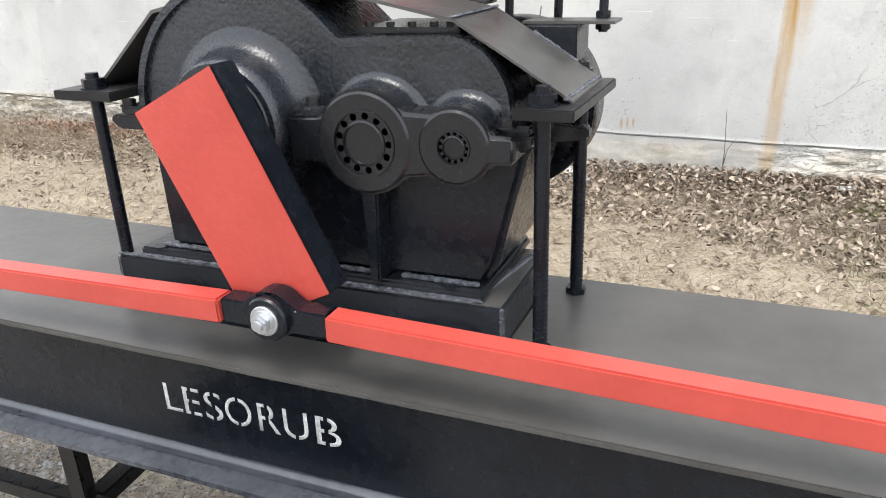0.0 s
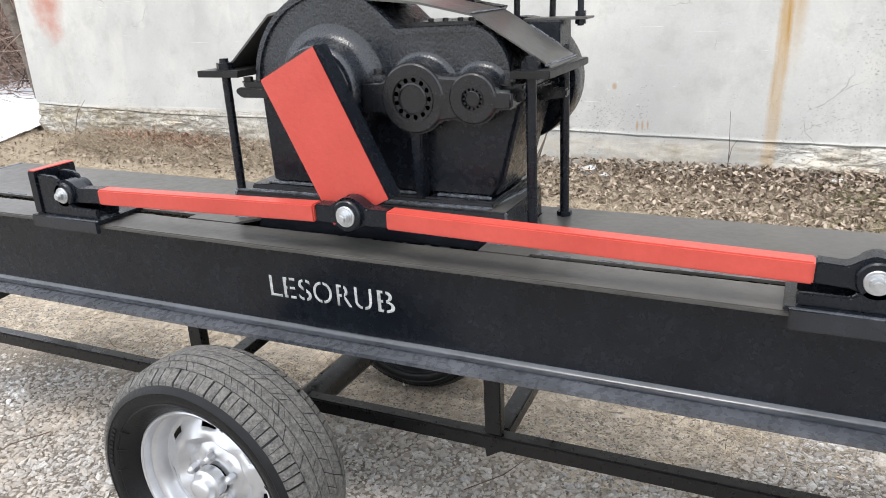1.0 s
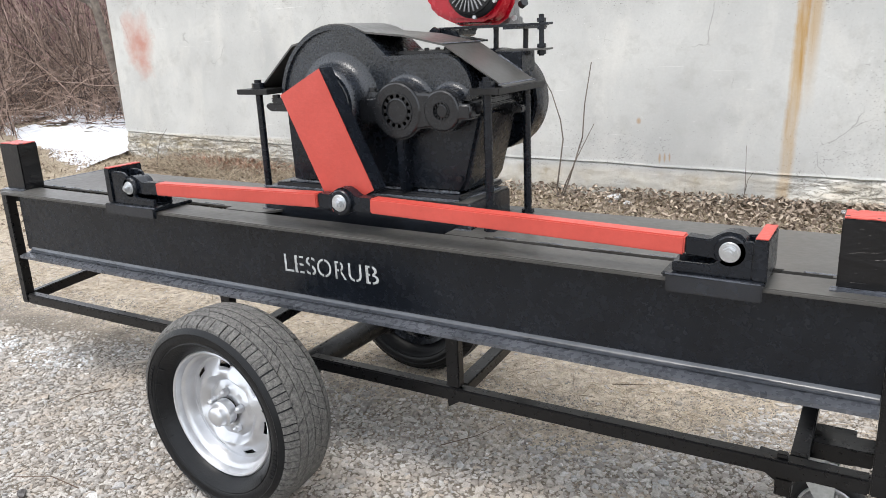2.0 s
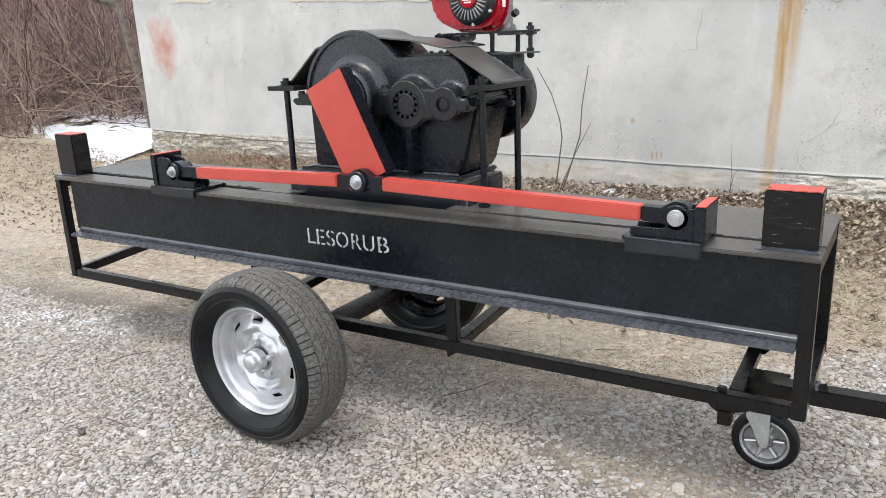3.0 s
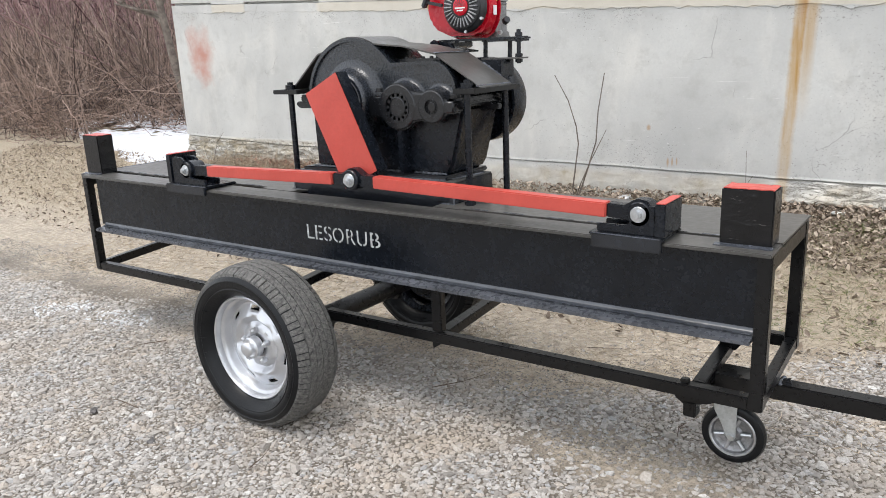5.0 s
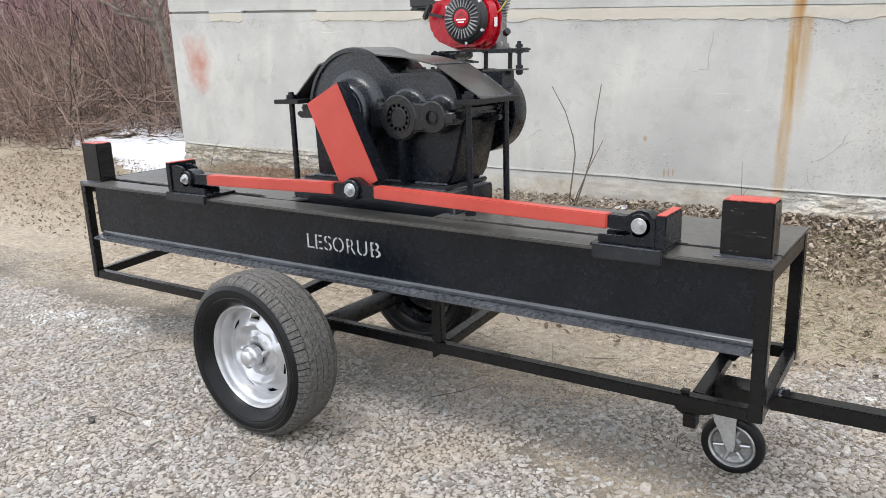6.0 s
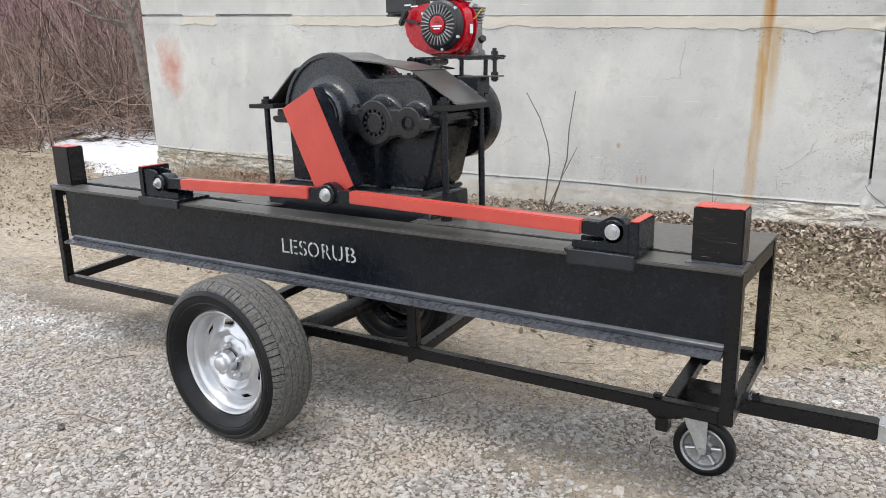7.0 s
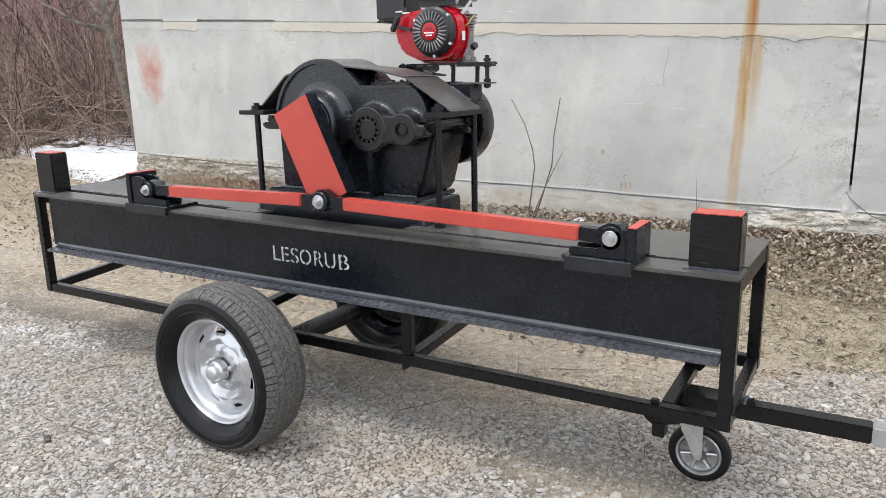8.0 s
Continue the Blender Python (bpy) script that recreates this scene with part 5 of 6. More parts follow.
def build_engine():
    def piece(name, bm, mat, parent, label=""):
        return part(name, turned(bm, SIZE), mat, parent, label)

    cx, cz, y0 = 0.518, 1.521, 0.340
    # fan shroud: rounded red cowl drawn back and to the side
    front = [(0.430, 1.412), (0.560, 1.411), (0.590, 1.430), (0.612, 1.470), (0.620, 1.520), (0.612, 1.565), (0.592, 1.596), (0.555, 1.612), (0.500, 1.616), (0.420, 1.608), (0.352, 1.598), (0.328, 1.574), (0.322, 1.520), (0.332, 1.472), (0.368, 1.438)]
    bm = prism(front, y0 + 0.012, y0 + 0.085, 0.014, 4)
    for v in bm.verts:
        if v.co.y < y0 + 0.03:
            v.co.x += (cx - v.co.x) * 0.06
            v.co.z += (cz - v.co.z) * 0.06
    shroud = piece("fan_shroud", bm, ENGINE_RED, engine, "glossy red pressed fan shroud")
    piece("shroud_flange", prism([(x + (x - cx) * 0.05, z + (z - cz) * 0.04) for x, z in front], y0 + 0.085, y0 + 0.093, 0.001), ENGINE_RED, shroud)
    piece("warning_sticker", turned(box(-0.009, 0.009, -0.0006, 0.0006, -0.017, 0.017, 0), Matrix.Translation((0.6195, 0.395, 1.505)) @ Matrix.Rotation(radians(80), 4, "Z")), LABEL, shroud, "small white sticker with grey bars")
    piece("name_bar", box(0.376, 0.408, y0 + 0.0085, y0 + 0.0115, 1.594, 1.599, 0), LABEL, shroud)
    # recoil starter
    rec = piece("recoil_starter", lathe([(0.093, y0 + 0.014), (0.093, y0 + 0.002), (0.090, y0 - 0.004), (0.081, y0 - 0.010), (0.079, y0 - 0.018), (0.074, y0 - 0.020), (0.030, y0 - 0.022), (0.0, y0 - 0.022)], (cx, 0, cz), 64), PLASTIC, engine, "black recoil starter cover with slots")
    for k in range(28):
        t = 2 * math.pi * k / 28
        m = Matrix.Translation((cx, 0, cz)) @ Matrix.Rotation(-t, 4, "Y")
        piece("vent_rib", turned(box(0.040, 0.074, y0 - 0.0275, y0 - 0.0195, -0.0024, 0.0024, 0.001, 1), m), ALLOY, rec)
    piece("centre_badge", lathe([(0.0, y0 - 0.0285), (0.029, y0 - 0.0285), (0.032, y0 - 0.0265), (0.032, y0 - 0.022)], (cx, 0, cz), 40), ENGINE_RED, rec, "red round badge with plain bars")
    for z0, w in ((1.514, 0.022), (1.505, 0.014)):
        piece("badge_bar", box(cx - w, cx + w, y0 - 0.0293, y0 - 0.0284, z0, z0 + 0.005, 0), LABEL, rec)
    for k in range(7):
        t = radians(20 + 23 * k)
        m = Matrix.Translation((cx, 0, cz)) @ Matrix.Rotation(-t, 4, "Y")
        piece("badge_ray", turned(box(0.008, 0.026, y0 - 0.0292, y0 - 0.0284, -0.0008, 0.0008, 0), m), PLASTIC, rec)
    for k, t in enumerate((40, 150, 275, 330)):
        p = (cx + 0.090 * math.cos(radians(t)), 0, cz + 0.090 * math.sin(radians(t)))
        piece("cover_bolt", hexagon((p[0], y0 + 0.004, p[2]), (p[0], y0 - 0.009, p[2]), 0.0065), BOLT, rec)
    for k in range(3):
        piece("cowl_slot", box(0.588 - 0.004 * k, 0.605 - 0.004 * k, y0 + 0.0005, y0 + 0.008, 1.535 + 0.012 * k, 1.541 + 0.012 * k, 0.001), PLASTIC, rec)
    handle = piece("pull_handle", join(bar((0.345, y0 - 0.02, 1.528), (0.378, y0 - 0.02, 1.582), 0.022, 0.020, 0.005), bar((0.364, y0 - 0.018, 1.546), (0.432, y0 - 0.014, 1.530), 0.012, 0.012, 0.003)), PLASTIC, engine, "black pull cord handle")
    # crankcase, fins, tank, filter, carburettor, exhaust
    case = piece("crankcase", join(box(0.395, 0.578, y0 + 0.094, y0 + 0.22, 1.4075, 1.56, 0.012), box(0.42, 0.59, y0 + 0.11, y0 + 0.21, 1.4075, 1.43, 0.004)), ALLOY, engine, "cast aluminium crankcase")
    for k in range(7):
        piece("cooling_fin", turned(box(0.0, 0.065, y0 + 0.105, y0 + 0.205, -0.002, 0.002, 0.0008), Matrix.Translation((0.520 + 0.003 * k, 0, 1.500 + 0.011 * k)) @ Matrix.Rotation(radians(-20), 4, "Y")), ALLOY, case)
    piece("cylinder_head", turned(box(-0.03, 0.03, y0 + 0.105, y0 + 0.195, -0.03, 0.04, 0.01), Matrix.Translation((0.552, 0, 1.565)) @ Matrix.Rotation(radians(-20), 4, "Y")), ALLOY, engine)
    piece("base_foot", box(0.44, 0.59, y0 + 0.11, y0 + 0.22, 1.4045, 1.413, 0.002), ALLOY, case)
    piece("fuel_tank", join(box(0.395, 0.610, y0 + 0.03, y0 + 0.22, 1.618, 1.735, 0.028, 4)), PLASTIC, engine, "black fuel tank over the shroud")
    piece("air_filter", join(box(0.182, 0.330, y0 + 0.10, y0 + 0.22, 1.580, 1.690, 0.008), box(0.190, 0.228, y0 + 0.095, y0 + 0.225, 1.572, 1.580, 0.002), box(0.300, 0.345, y0 + 0.092, y0 + 0.102, 1.590, 1.625, 0.003)), PLASTIC, engine, "black air filter box")
    piece("choke_lever", box(0.292, 0.325, y0 + 0.082, y0 + 0.090, 1.606, 1.612, 0.001), BOLT, engine)
    piece("carburettor", join(box(0.315, 0.375, y0 + 0.105, y0 + 0.155, 1.545, 1.60, 0.006)), ALLOY, engine)
    piece("fuel_bowl", lathe([(0.0, 1.525), (0.012, 1.526), (0.019, 1.532), (0.021, 1.545), (0.021, 1.562)], (0.290, y0 + 0.112, 0), 24, "z"), BRASS, engine, "brass-coloured fuel bowl")
    piece("muffler", join(box(0.535, 0.60, y0 + 0.17, y0 + 0.24, 1.640, 1.70, 0.014)), ALLOY, engine)
    piece("exhaust_bracket", bar((0.598, y0 + 0.08, 1.585), (0.628, y0 + 0.10, 1.632), 0.02, 0.012), GALV, engine)
    piece("control_arm", bar((0.578, y0 + 0.07, 1.622), (0.596, y0 + 0.07, 1.655), 0.016, 0.012), GALV, engine)
    piece("oil_plug", hexagon((0.640, 0.43, 1.462), (0.657, 0.42, 1.470), 0.014), PLASTIC, engine)
    piece("side_bolt", hexagon((0.605, y0 + 0.118, 1.425), (0.605, y0 + 0.106, 1.425), 0.009), BOLT, engine)
    piece("ignition_wire", pipe([(0.600, y0 + 0.085, 1.548), (0.612, y0 + 0.080, 1.540), (0.622, y0 + 0.085, 1.548), (0.630, y0 + 0.095, 1.565), (0.632, y0 + 0.115, 1.580)], 0.0022, 6), WIRE_Y, engine, "yellow wire loop")


build_engine()

# ---- crank arm, connecting rods and pushing carriages ----
PIN = Vector((0.216, 0.0, 0.905))
PIN_L, PIN_R = Vector((-0.780, 0.0, 0.886)), Vector((1.348, 0.0, 0.876))
crank = thing("crank_arm", (PIN.x, 0.075, PIN.z), "orange-red crank arm of thick steel on the gearbox shaft", "crank")


def build_crank():
    cx = AX + 0.025
    d = Vector((PIN.x - cx, PIN.z - AZ)).normalized()
    s = Vector((d.y, -d.x))

    def at(u, v):
        p = Vector((cx, AZ)) + d * u + s * v
        return (p.x, p.y)

    outline = [at(-0.092, -0.094), at(-0.092, 0.094), at(0.316, 0.094), at(0.316, -0.094)]
    arm = part("arm", prism(outline, 0.0355, 0.096, 0.003), BLACK, crank, "thick black arm block")
    part("face_plate", prism([at(-0.090, -0.092), at(-0.090, 0.092), at(0.314, 0.092), at(0.314, -0.092)], 0.031, 0.0352, 0.001), RED, crank, "flat orange-red painted face")
    part("pin_boss", lathe([(0.0, -0.030), (0.036, -0.030), (0.039, -0.026), (0.039, 0.050), (0.0, 0.050)], PIN, 40), BLACK, crank, "round black crank pin boss")
    part("pin_bolt", join(lathe([(0.0, -0.0345), (0.0250, -0.0345), (0.0262, -0.033), (0.0262, -0.030)], PIN, 32), rod((PIN.x, -0.034, PIN.z), (PIN.x, -0.037, PIN.z), 0.0195, 24), hexagon((PIN.x, -0.036, PIN.z), (PIN.x, -0.049, PIN.z), 0.0168), rod((PIN.x, -0.049, PIN.z), (PIN.x, -0.055, PIN.z), 0.0095, 16, bevel=0.001)), BOLT, crank, "bright zinc bolt and washer")
    part("hub", rod((AX, 0.094, AZ), (AX, 0.130, AZ), 0.085, 40), BLACK, crank)
    return arm


build_crank()


def connecting_rod(a, b, red0, red1, label):
    """Square red bar from pin a to pin b with black forged ends; red0, red1: where the paint starts and ends along it."""
    d = (b - a)
    length = d.length
    d.normalize()
    rod_thing = thing("connecting_rod", tuple(a), label, "connecting rod", "connecting rods")
    m = Matrix.Translation(a) @ Matrix.Rotation(math.atan2(-d.z, d.x), 4, "Y")
    part("bar", turned(box(red0, red1, -0.024, 0.020, -0.0225, 0.0225, 0.0035), m), RED, rod_thing, "orange-red square bar")
    for x0, x1, away in ((0.0, red0, 1), (length, red1, -1)):
        pts = [(x1, -0.0215), (x1, 0.0215), (x0 + away * 0.050, 0.020), (x0 + away * 0.030, 0.034), (x0 + away * 0.010, 0.044), (x0 - away * 0.02, 0.040), (x0 - away * 0.038, 0.018), (x0 - away * 0.038, -0.016), (x0 - away * 0.02, -0.036), (x0 + away * 0.012, -0.039), (x0 + away * 0.04, -0.024)]
        part("eye_end", turned(prism(pts, -0.016, 0.026, 0.003), m), BLACK, rod_thing, "black forged rod end")


connecting_rod(PIN_L, PIN + Vector((0, 0.004, 0)), 0.142, 0.898, "short orange-red square connecting rod with black eyes")
connecting_rod(PIN, PIN_R, 0.108, 1.028, "long orange-red square connecting rod with black eyes")


def carriage(pin, s, reach, tall, label):
    """s +1: its block stands on the +x side, reach from the pin, tall over the deck."""
    c = thing("pusher_carriage", (pin.x, 0.03, TOP + 0.002), label, "carriage", "pusher carriages")

    def bx(a, b, y0, y1, z0, z1, bev=0.003):
        xa, xb = sorted((pin.x + s * a, pin.x + s * b))
        return box(xa, xb, y0, y1, z0, z1, bev)

    part("base_plate", bx(-0.152, reach - 0.003, -0.040, 0.125, TOP + 0.0025, TOP + 0.014), BLACK, c)
    part("apron", bx(-0.140, reach - 0.006 if s > 0 else reach + 0.008, -0.048, -0.0335, TOP - (0.032 if s > 0 else 0.024), TOP + 0.0125), SHEEN, c, "front apron hooked over the flange")
    part("edge_weld", bead((pin.x - s * 0.138, -0.042, TOP + 0.012), (pin.x + s * 0.07, -0.042, TOP + 0.010), 0.005, RNG, 0.6), GLOSS, c)
    for y0, y1 in ((-0.030, -0.016), (0.040, 0.054)):
        part("cheek", prism([(pin.x + s * a, z) for a, z in ((-0.13, TOP + 0.0145), (reach - 0.032, TOP + 0.0145), (reach - 0.032, TOP + tall - 0.008), (0.030, TOP + tall - 0.010), (0.012, TOP + min(tall - 0.012, 0.118)), (-0.014, TOP + 0.060), (-0.04, TOP + 0.040), (-0.13, TOP + 0.040))], y0, y1, 0.003), BLACK, c)
    part("push_block", bx(reach - 0.0315, reach, -0.036, 0.110, TOP + 0.0145, TOP + tall), BLACK, c, "upright black pusher block")
    part("top_stripe", bx(reach - 0.030, reach - 0.0015, -0.034, 0.108, TOP + tall + 0.0002, TOP + tall + 0.003, 0.001), RED, c, "orange-red painted top")
    part("collar", lathe([(0.0, -0.030), (0.034, -0.030), (0.037, -0.026), (0.037, 0.054), (0.0, 0.054)], (pin.x, 0, pin.z), 36), BLACK, c)
    part("pin_bolt", join(lathe([(0.0, -0.0345), (0.0230, -0.0345), (0.0242, -0.033), (0.0242, -0.030)], (pin.x, 0, pin.z), 32), rod((pin.x, -0.034, pin.z), (pin.x, -0.037, pin.z), 0.0180, 24), hexagon((pin.x, -0.036, pin.z), (pin.x, -0.047, pin.z), 0.0155), rod((pin.x, -0.047, pin.z), (pin.x, -0.053, pin.z), 0.0090, 16, bevel=0.001)), BOLT, c, "bright zinc bolt and washer")
    part("guide_tongue", bx(-0.10, 0.10, 0.118, 0.124, TOP - 0.02, TOP + 0.0024, 0.001), BLACK, c)


carriage(PIN_L, -1, 0.128, 0.136, "black sliding pusher carriage with orange-red stripe, on the beam")
carriage(PIN_R, 1, 0.083, 0.112, "black sliding pusher carriage with orange-red stripe, on the beam")


# ---- thicket, tree, saplings ----
def strands(starts, ways, lengths, radii, seg, wander, rng, droop=0.0):
    """Many thin tapering stems as arrays: starts (n,3), ways (n,3)."""
    n = len(starts)
    pts = np.zeros((n, seg + 1, 3))
    pts[:, 0] = starts
    d = ways / np.linalg.norm(ways, axis=1, keepdims=True)
    for k in range(seg):
        d = d + rng.normal(0, wander, (n, 3)) - np.array([0, 0, droop])
        d /= np.linalg.norm(d, axis=1, keepdims=True)
        pts[:, k + 1] = pts[:, k] + d * (lengths / seg)[:, None]
    ring = np.array([[math.cos(a), math.sin(a)] for a in (0, 2.094, 4.189)])
    side = np.cross(d, [0.3, 0.9, 0.1])
    side /= np.linalg.norm(side, axis=1, keepdims=True)
    up = np.cross(d, side)
    taper = np.linspace(1, 0.35, seg + 1)
    verts = pts[:, :, None, :] + (side[:, None, None, :] * ring[None, None, :, 0:1] + up[:, None, None, :] * ring[None, None, :, 1:2]) * (radii[:, None] * taper[None, :])[:, :, None, None]
    base = np.arange(n)[:, None, None] * (seg + 1) * 3
    k, j = np.meshgrid(np.arange(seg), np.arange(3), indexing="ij")
    quad = np.stack([k * 3 + j, k * 3 + (j + 1) % 3, (k + 1) * 3 + (j + 1) % 3, (k + 1) * 3 + j], -1)
    faces = (base[..., None] + quad[None]).reshape(-1, 4)
    return verts.reshape(-1, 3), faces, pts


def thicket(name, mat, count, depth0, depth1, height, radius, label, seed, slope=1.30):
    """Stems on a wedge of ground beyond the wall's corner."""
    rng = np.random.default_rng(seed)
    y = depth0 + (depth1 - depth0) * rng.random(count) ** 0.8
    u = rng.random(count)
    near, far = 2.2 - slope * (y + 2.2), 2.2 - 2.15 * (y + 2.2)
    x = near + (far - near) * u
    clump = np.array([noise.noise((a * 0.9, b * 0.9, seed)) for a, b in zip(x, y)])
    x, y = x + clump * 0.5, y + clump * 0.25
    starts = np.stack([x, y, rise(x, y) - 0.02], -1)
    lean = rng.normal(0, 0.26, (count, 3)) + np.array([0, 0, 1.0])
    lengths = height * rng.uniform(0.45, 1.25, count)
    v, f, pts = strands(starts, lean, lengths, radius * (0.45 + 1.5 * rng.random(count) ** 2.2), 8, 0.13, rng)
    # side twigs
    m = count * 4
    pick, at = rng.integers(0, count, m), rng.integers(1, 8, m)
    ways = rng.normal(0, 0.55, (m, 3)) + np.array([0, 0, 0.55])
    v2, f2, _ = strands(pts[pick, at], ways, height * rng.uniform(0.10, 0.38, m), radius * rng.uniform(0.25, 0.6, m), 4, 0.22, rng, 0.02)
    tagged(bulk(name, np.concatenate([v, v2]), np.concatenate([f, f2 + len(v)]), mat), label, "thicket", kind="stuff")


thicket("thicket_near", TWIG, 1000, 5.4, 8.0, 2.4, 0.0095, "dense bare brown shrubs beside the building", 21)
thicket("thicket_far", TWIG_FAR, 1900, 7.5, 15.0, 4.2, 0.0135, "tall bare reddish-brown shrubs further back", 22)

thicket("thicket_edge", TWIG, 260, 3.9, 5.6, 1.8, 0.0075, "low bare shrubs standing in the snow", 23, 1.72)


def brush(name, n, y0, y1, slope, seed, label):
    rng = np.random.default_rng(seed)
    y = rng.uniform(y0, y1, n)
    x = 2.2 - (slope + 0.75 * rng.random(n)) * (y + 2.2)
    starts = np.stack([x, y, rise(x, y) + 0.9 * rng.random(n) ** 1.6], -1)
    ways = rng.normal(0, 1, (n, 3)) * np.array([1, 1, 0.35])
    v, f, _ = strands(starts, ways, rng.uniform(0.3, 1.4, n), rng.uniform(0.003, 0.008, n), 6, 0.22, rng, 0.05)
    tagged(bulk(name, v, f, TWIG), label, "brushwood", kind="stuff")


brush("brushwood", 1500, 4.9, 6.8, 1.30, 31, "tangled fallen brushwood at the foot of the shrubs")
brush("brushwood_edge", 700, 3.5, 5.0, 1.78, 32, "low tangle of dead twigs beside the snow")


def backdrop():
    """Plain far woods behind the thicket."""
    bm = bmesh.new()
    pts = [(-60, 26), (-40, 26), (-22, 24), (-8, 22), (10, 22)]
    lo, hi = [bm.verts.new((x, y, 0)) for x, y in pts], [bm.verts.new((x, y, 9.0)) for x, y in pts]
    for k in range(len(pts) - 1):
        bm.faces.new((lo[k], lo[k + 1], hi[k + 1], hi[k]))
    m, n, l, b, p = node_setup("far_bare_woods", 1.0)
    v = noise_node(n, l, stretch(n, l, p, 6, 6, 0.8), 3.0, 10, 0.75)
    l.new(blend(n, l, ranged(n, l, v, 0.35, 0.65), (0.16, 0.12, 0.115), (0.52, 0.47, 0.46)), b.inputs["Base Color"])
    tagged(part("backdrop", bm, m), "far bare winter woods", "backdrop", kind="structure")


backdrop()


def limb(points, r0, r1, seg=10):
    return pipe(points, r0, seg, r1 / r0)


def build_tree():
    bx, by = -7.53, 5.0
    bz = float(rise(bx, by)) - 0.05
    tree = thing("bare_tree", (bx, by, bz), "slender leaning bare tree with grey-brown bark beside the wall", "tree")
    trunk_pts = [(bx, by, bz), (bx - 0.10, by, bz + 0.6), (bx - 0.28, by, bz + 1.3), (bx - 0.42, by, bz + 2.0), (bx - 0.66, by, bz + 2.6), (bx - 0.80, by, bz + 3.3), (bx - 1.0, by, bz + 4.4)]
    part("trunk", limb(trunk_pts, 0.066, 0.036, 14), BARK, tree)
    rng = random.Random(5)
    for k, (px, py, pz, dx, dz, n) in enumerate(((bx - 0.41, by, bz + 1.90, 0.75, 0.95, 6), (bx - 0.37, by, bz + 1.68, -2.0, 0.75, 9), (bx - 0.43, by, bz + 2.0, -1.7, 1.0, 9), (bx - 0.60, by, bz + 2.40, 0.5, 1.0, 6), (bx - 0.38, by, bz + 1.80, -1.2, 0.25, 7), (bx - 0.8, by, bz + 3.2, -0.7, 1.1, 6))):
        pts = [(px, py, pz)]
        for i in range(n):
            pts.append((pts[-1][0] + dx / n * rng.uniform(0.7, 1.3), pts[-1][1] + rng.uniform(-0.06, 0.06), pts[-1][2] + dz / n * rng.uniform(0.5, 1.5)))
        branch = part("branch", limb(pts, 0.032, 0.011, 8), BARK, tree)
        for i in range(2, n):
            q = Vector(pts[i])
            d = Vector((rng.uniform(-1, 1), rng.uniform(-0.4, 0.4), rng.uniform(0.1, 1))).normalized()
            tw = [q, q + d * 0.2, q + d * 0.42 + Vector((rng.uniform(-0.08, 0.08), 0, 0.05)), q + d * 0.62 + Vector((rng.uniform(-0.1, 0.1), 0, 0.02))]
            part("twig", limb(tw, 0.011, 0.004, 6), BARK, branch)


build_tree()


def sapling(x, y, stems, label):
    z = float(rise(x, y)) - 0.02
    s = thing("sapling", (x, y, z), label, "sapling", "saplings by the wall")
    for pts, r in stems:
        part("stem", limb([(x + a, y + b, z + c) for a, b, c in pts], r, r * 0.45, 6), BARK, s)


sapling(-0.49, 3.42, (
    ([(0, 0, 0), (-0.03, 0, 0.10), (-0.01, 0, 0.25), (0.02, 0, 0.48), (0.00, 0, 0.62), (-0.07, 0, 0.82), (-0.20, 0.02, 1.02)], 0.0075),
    ([(0, 0, 0), (0.04, 0, 0.10), (0.10, 0, 0.28), (0.17, 0, 0.50), (0.185, 0, 0.74), (0.225, 0.02, 1.03)], 0.008),
    ([(0, 0, 0.04), (0.05, -0.02, 0.16), (0.14, -0.02, 0.36), (0.26, -0.01, 0.60)], 0.006),
    ([(0, 0, 0.02), (-0.05, -0.02, 0.10), (-0.10, -0.02, 0.15)], 0.005), ([(0.02, 0, 0.05), (0.10, -0.03, 0.10), (0.16, -0.03, 0.12)], 0.004)), "thin bare sapling with forked stems at the wall")
sapling(0.785, 3.57, (([(0, 0, 0), (0.005, 0, 0.2), (-0.005, 0, 0.45)], 0.0035), ([(0, 0, 0.1), (0.02, 0, 0.22), (0.05, 0, 0.27)], 0.003)), "single dry weed stalk at the wall")
sapling(-5.0, 3.35, (([(0, 0, 0), (0.06, 0, 0.15), (0.13, 0, 0.30), (0.26, 0, 0.42)], 0.004), ([(0, 0, 0.02), (0.10, 0, 0.10), (0.20, 0, 0.16)], 0.004), ([(0, 0, 0.02), (-0.08, 0, 0.12), (-0.12, 0, 0.26)], 0.004)), "low bare weeds at the mossy plinth")


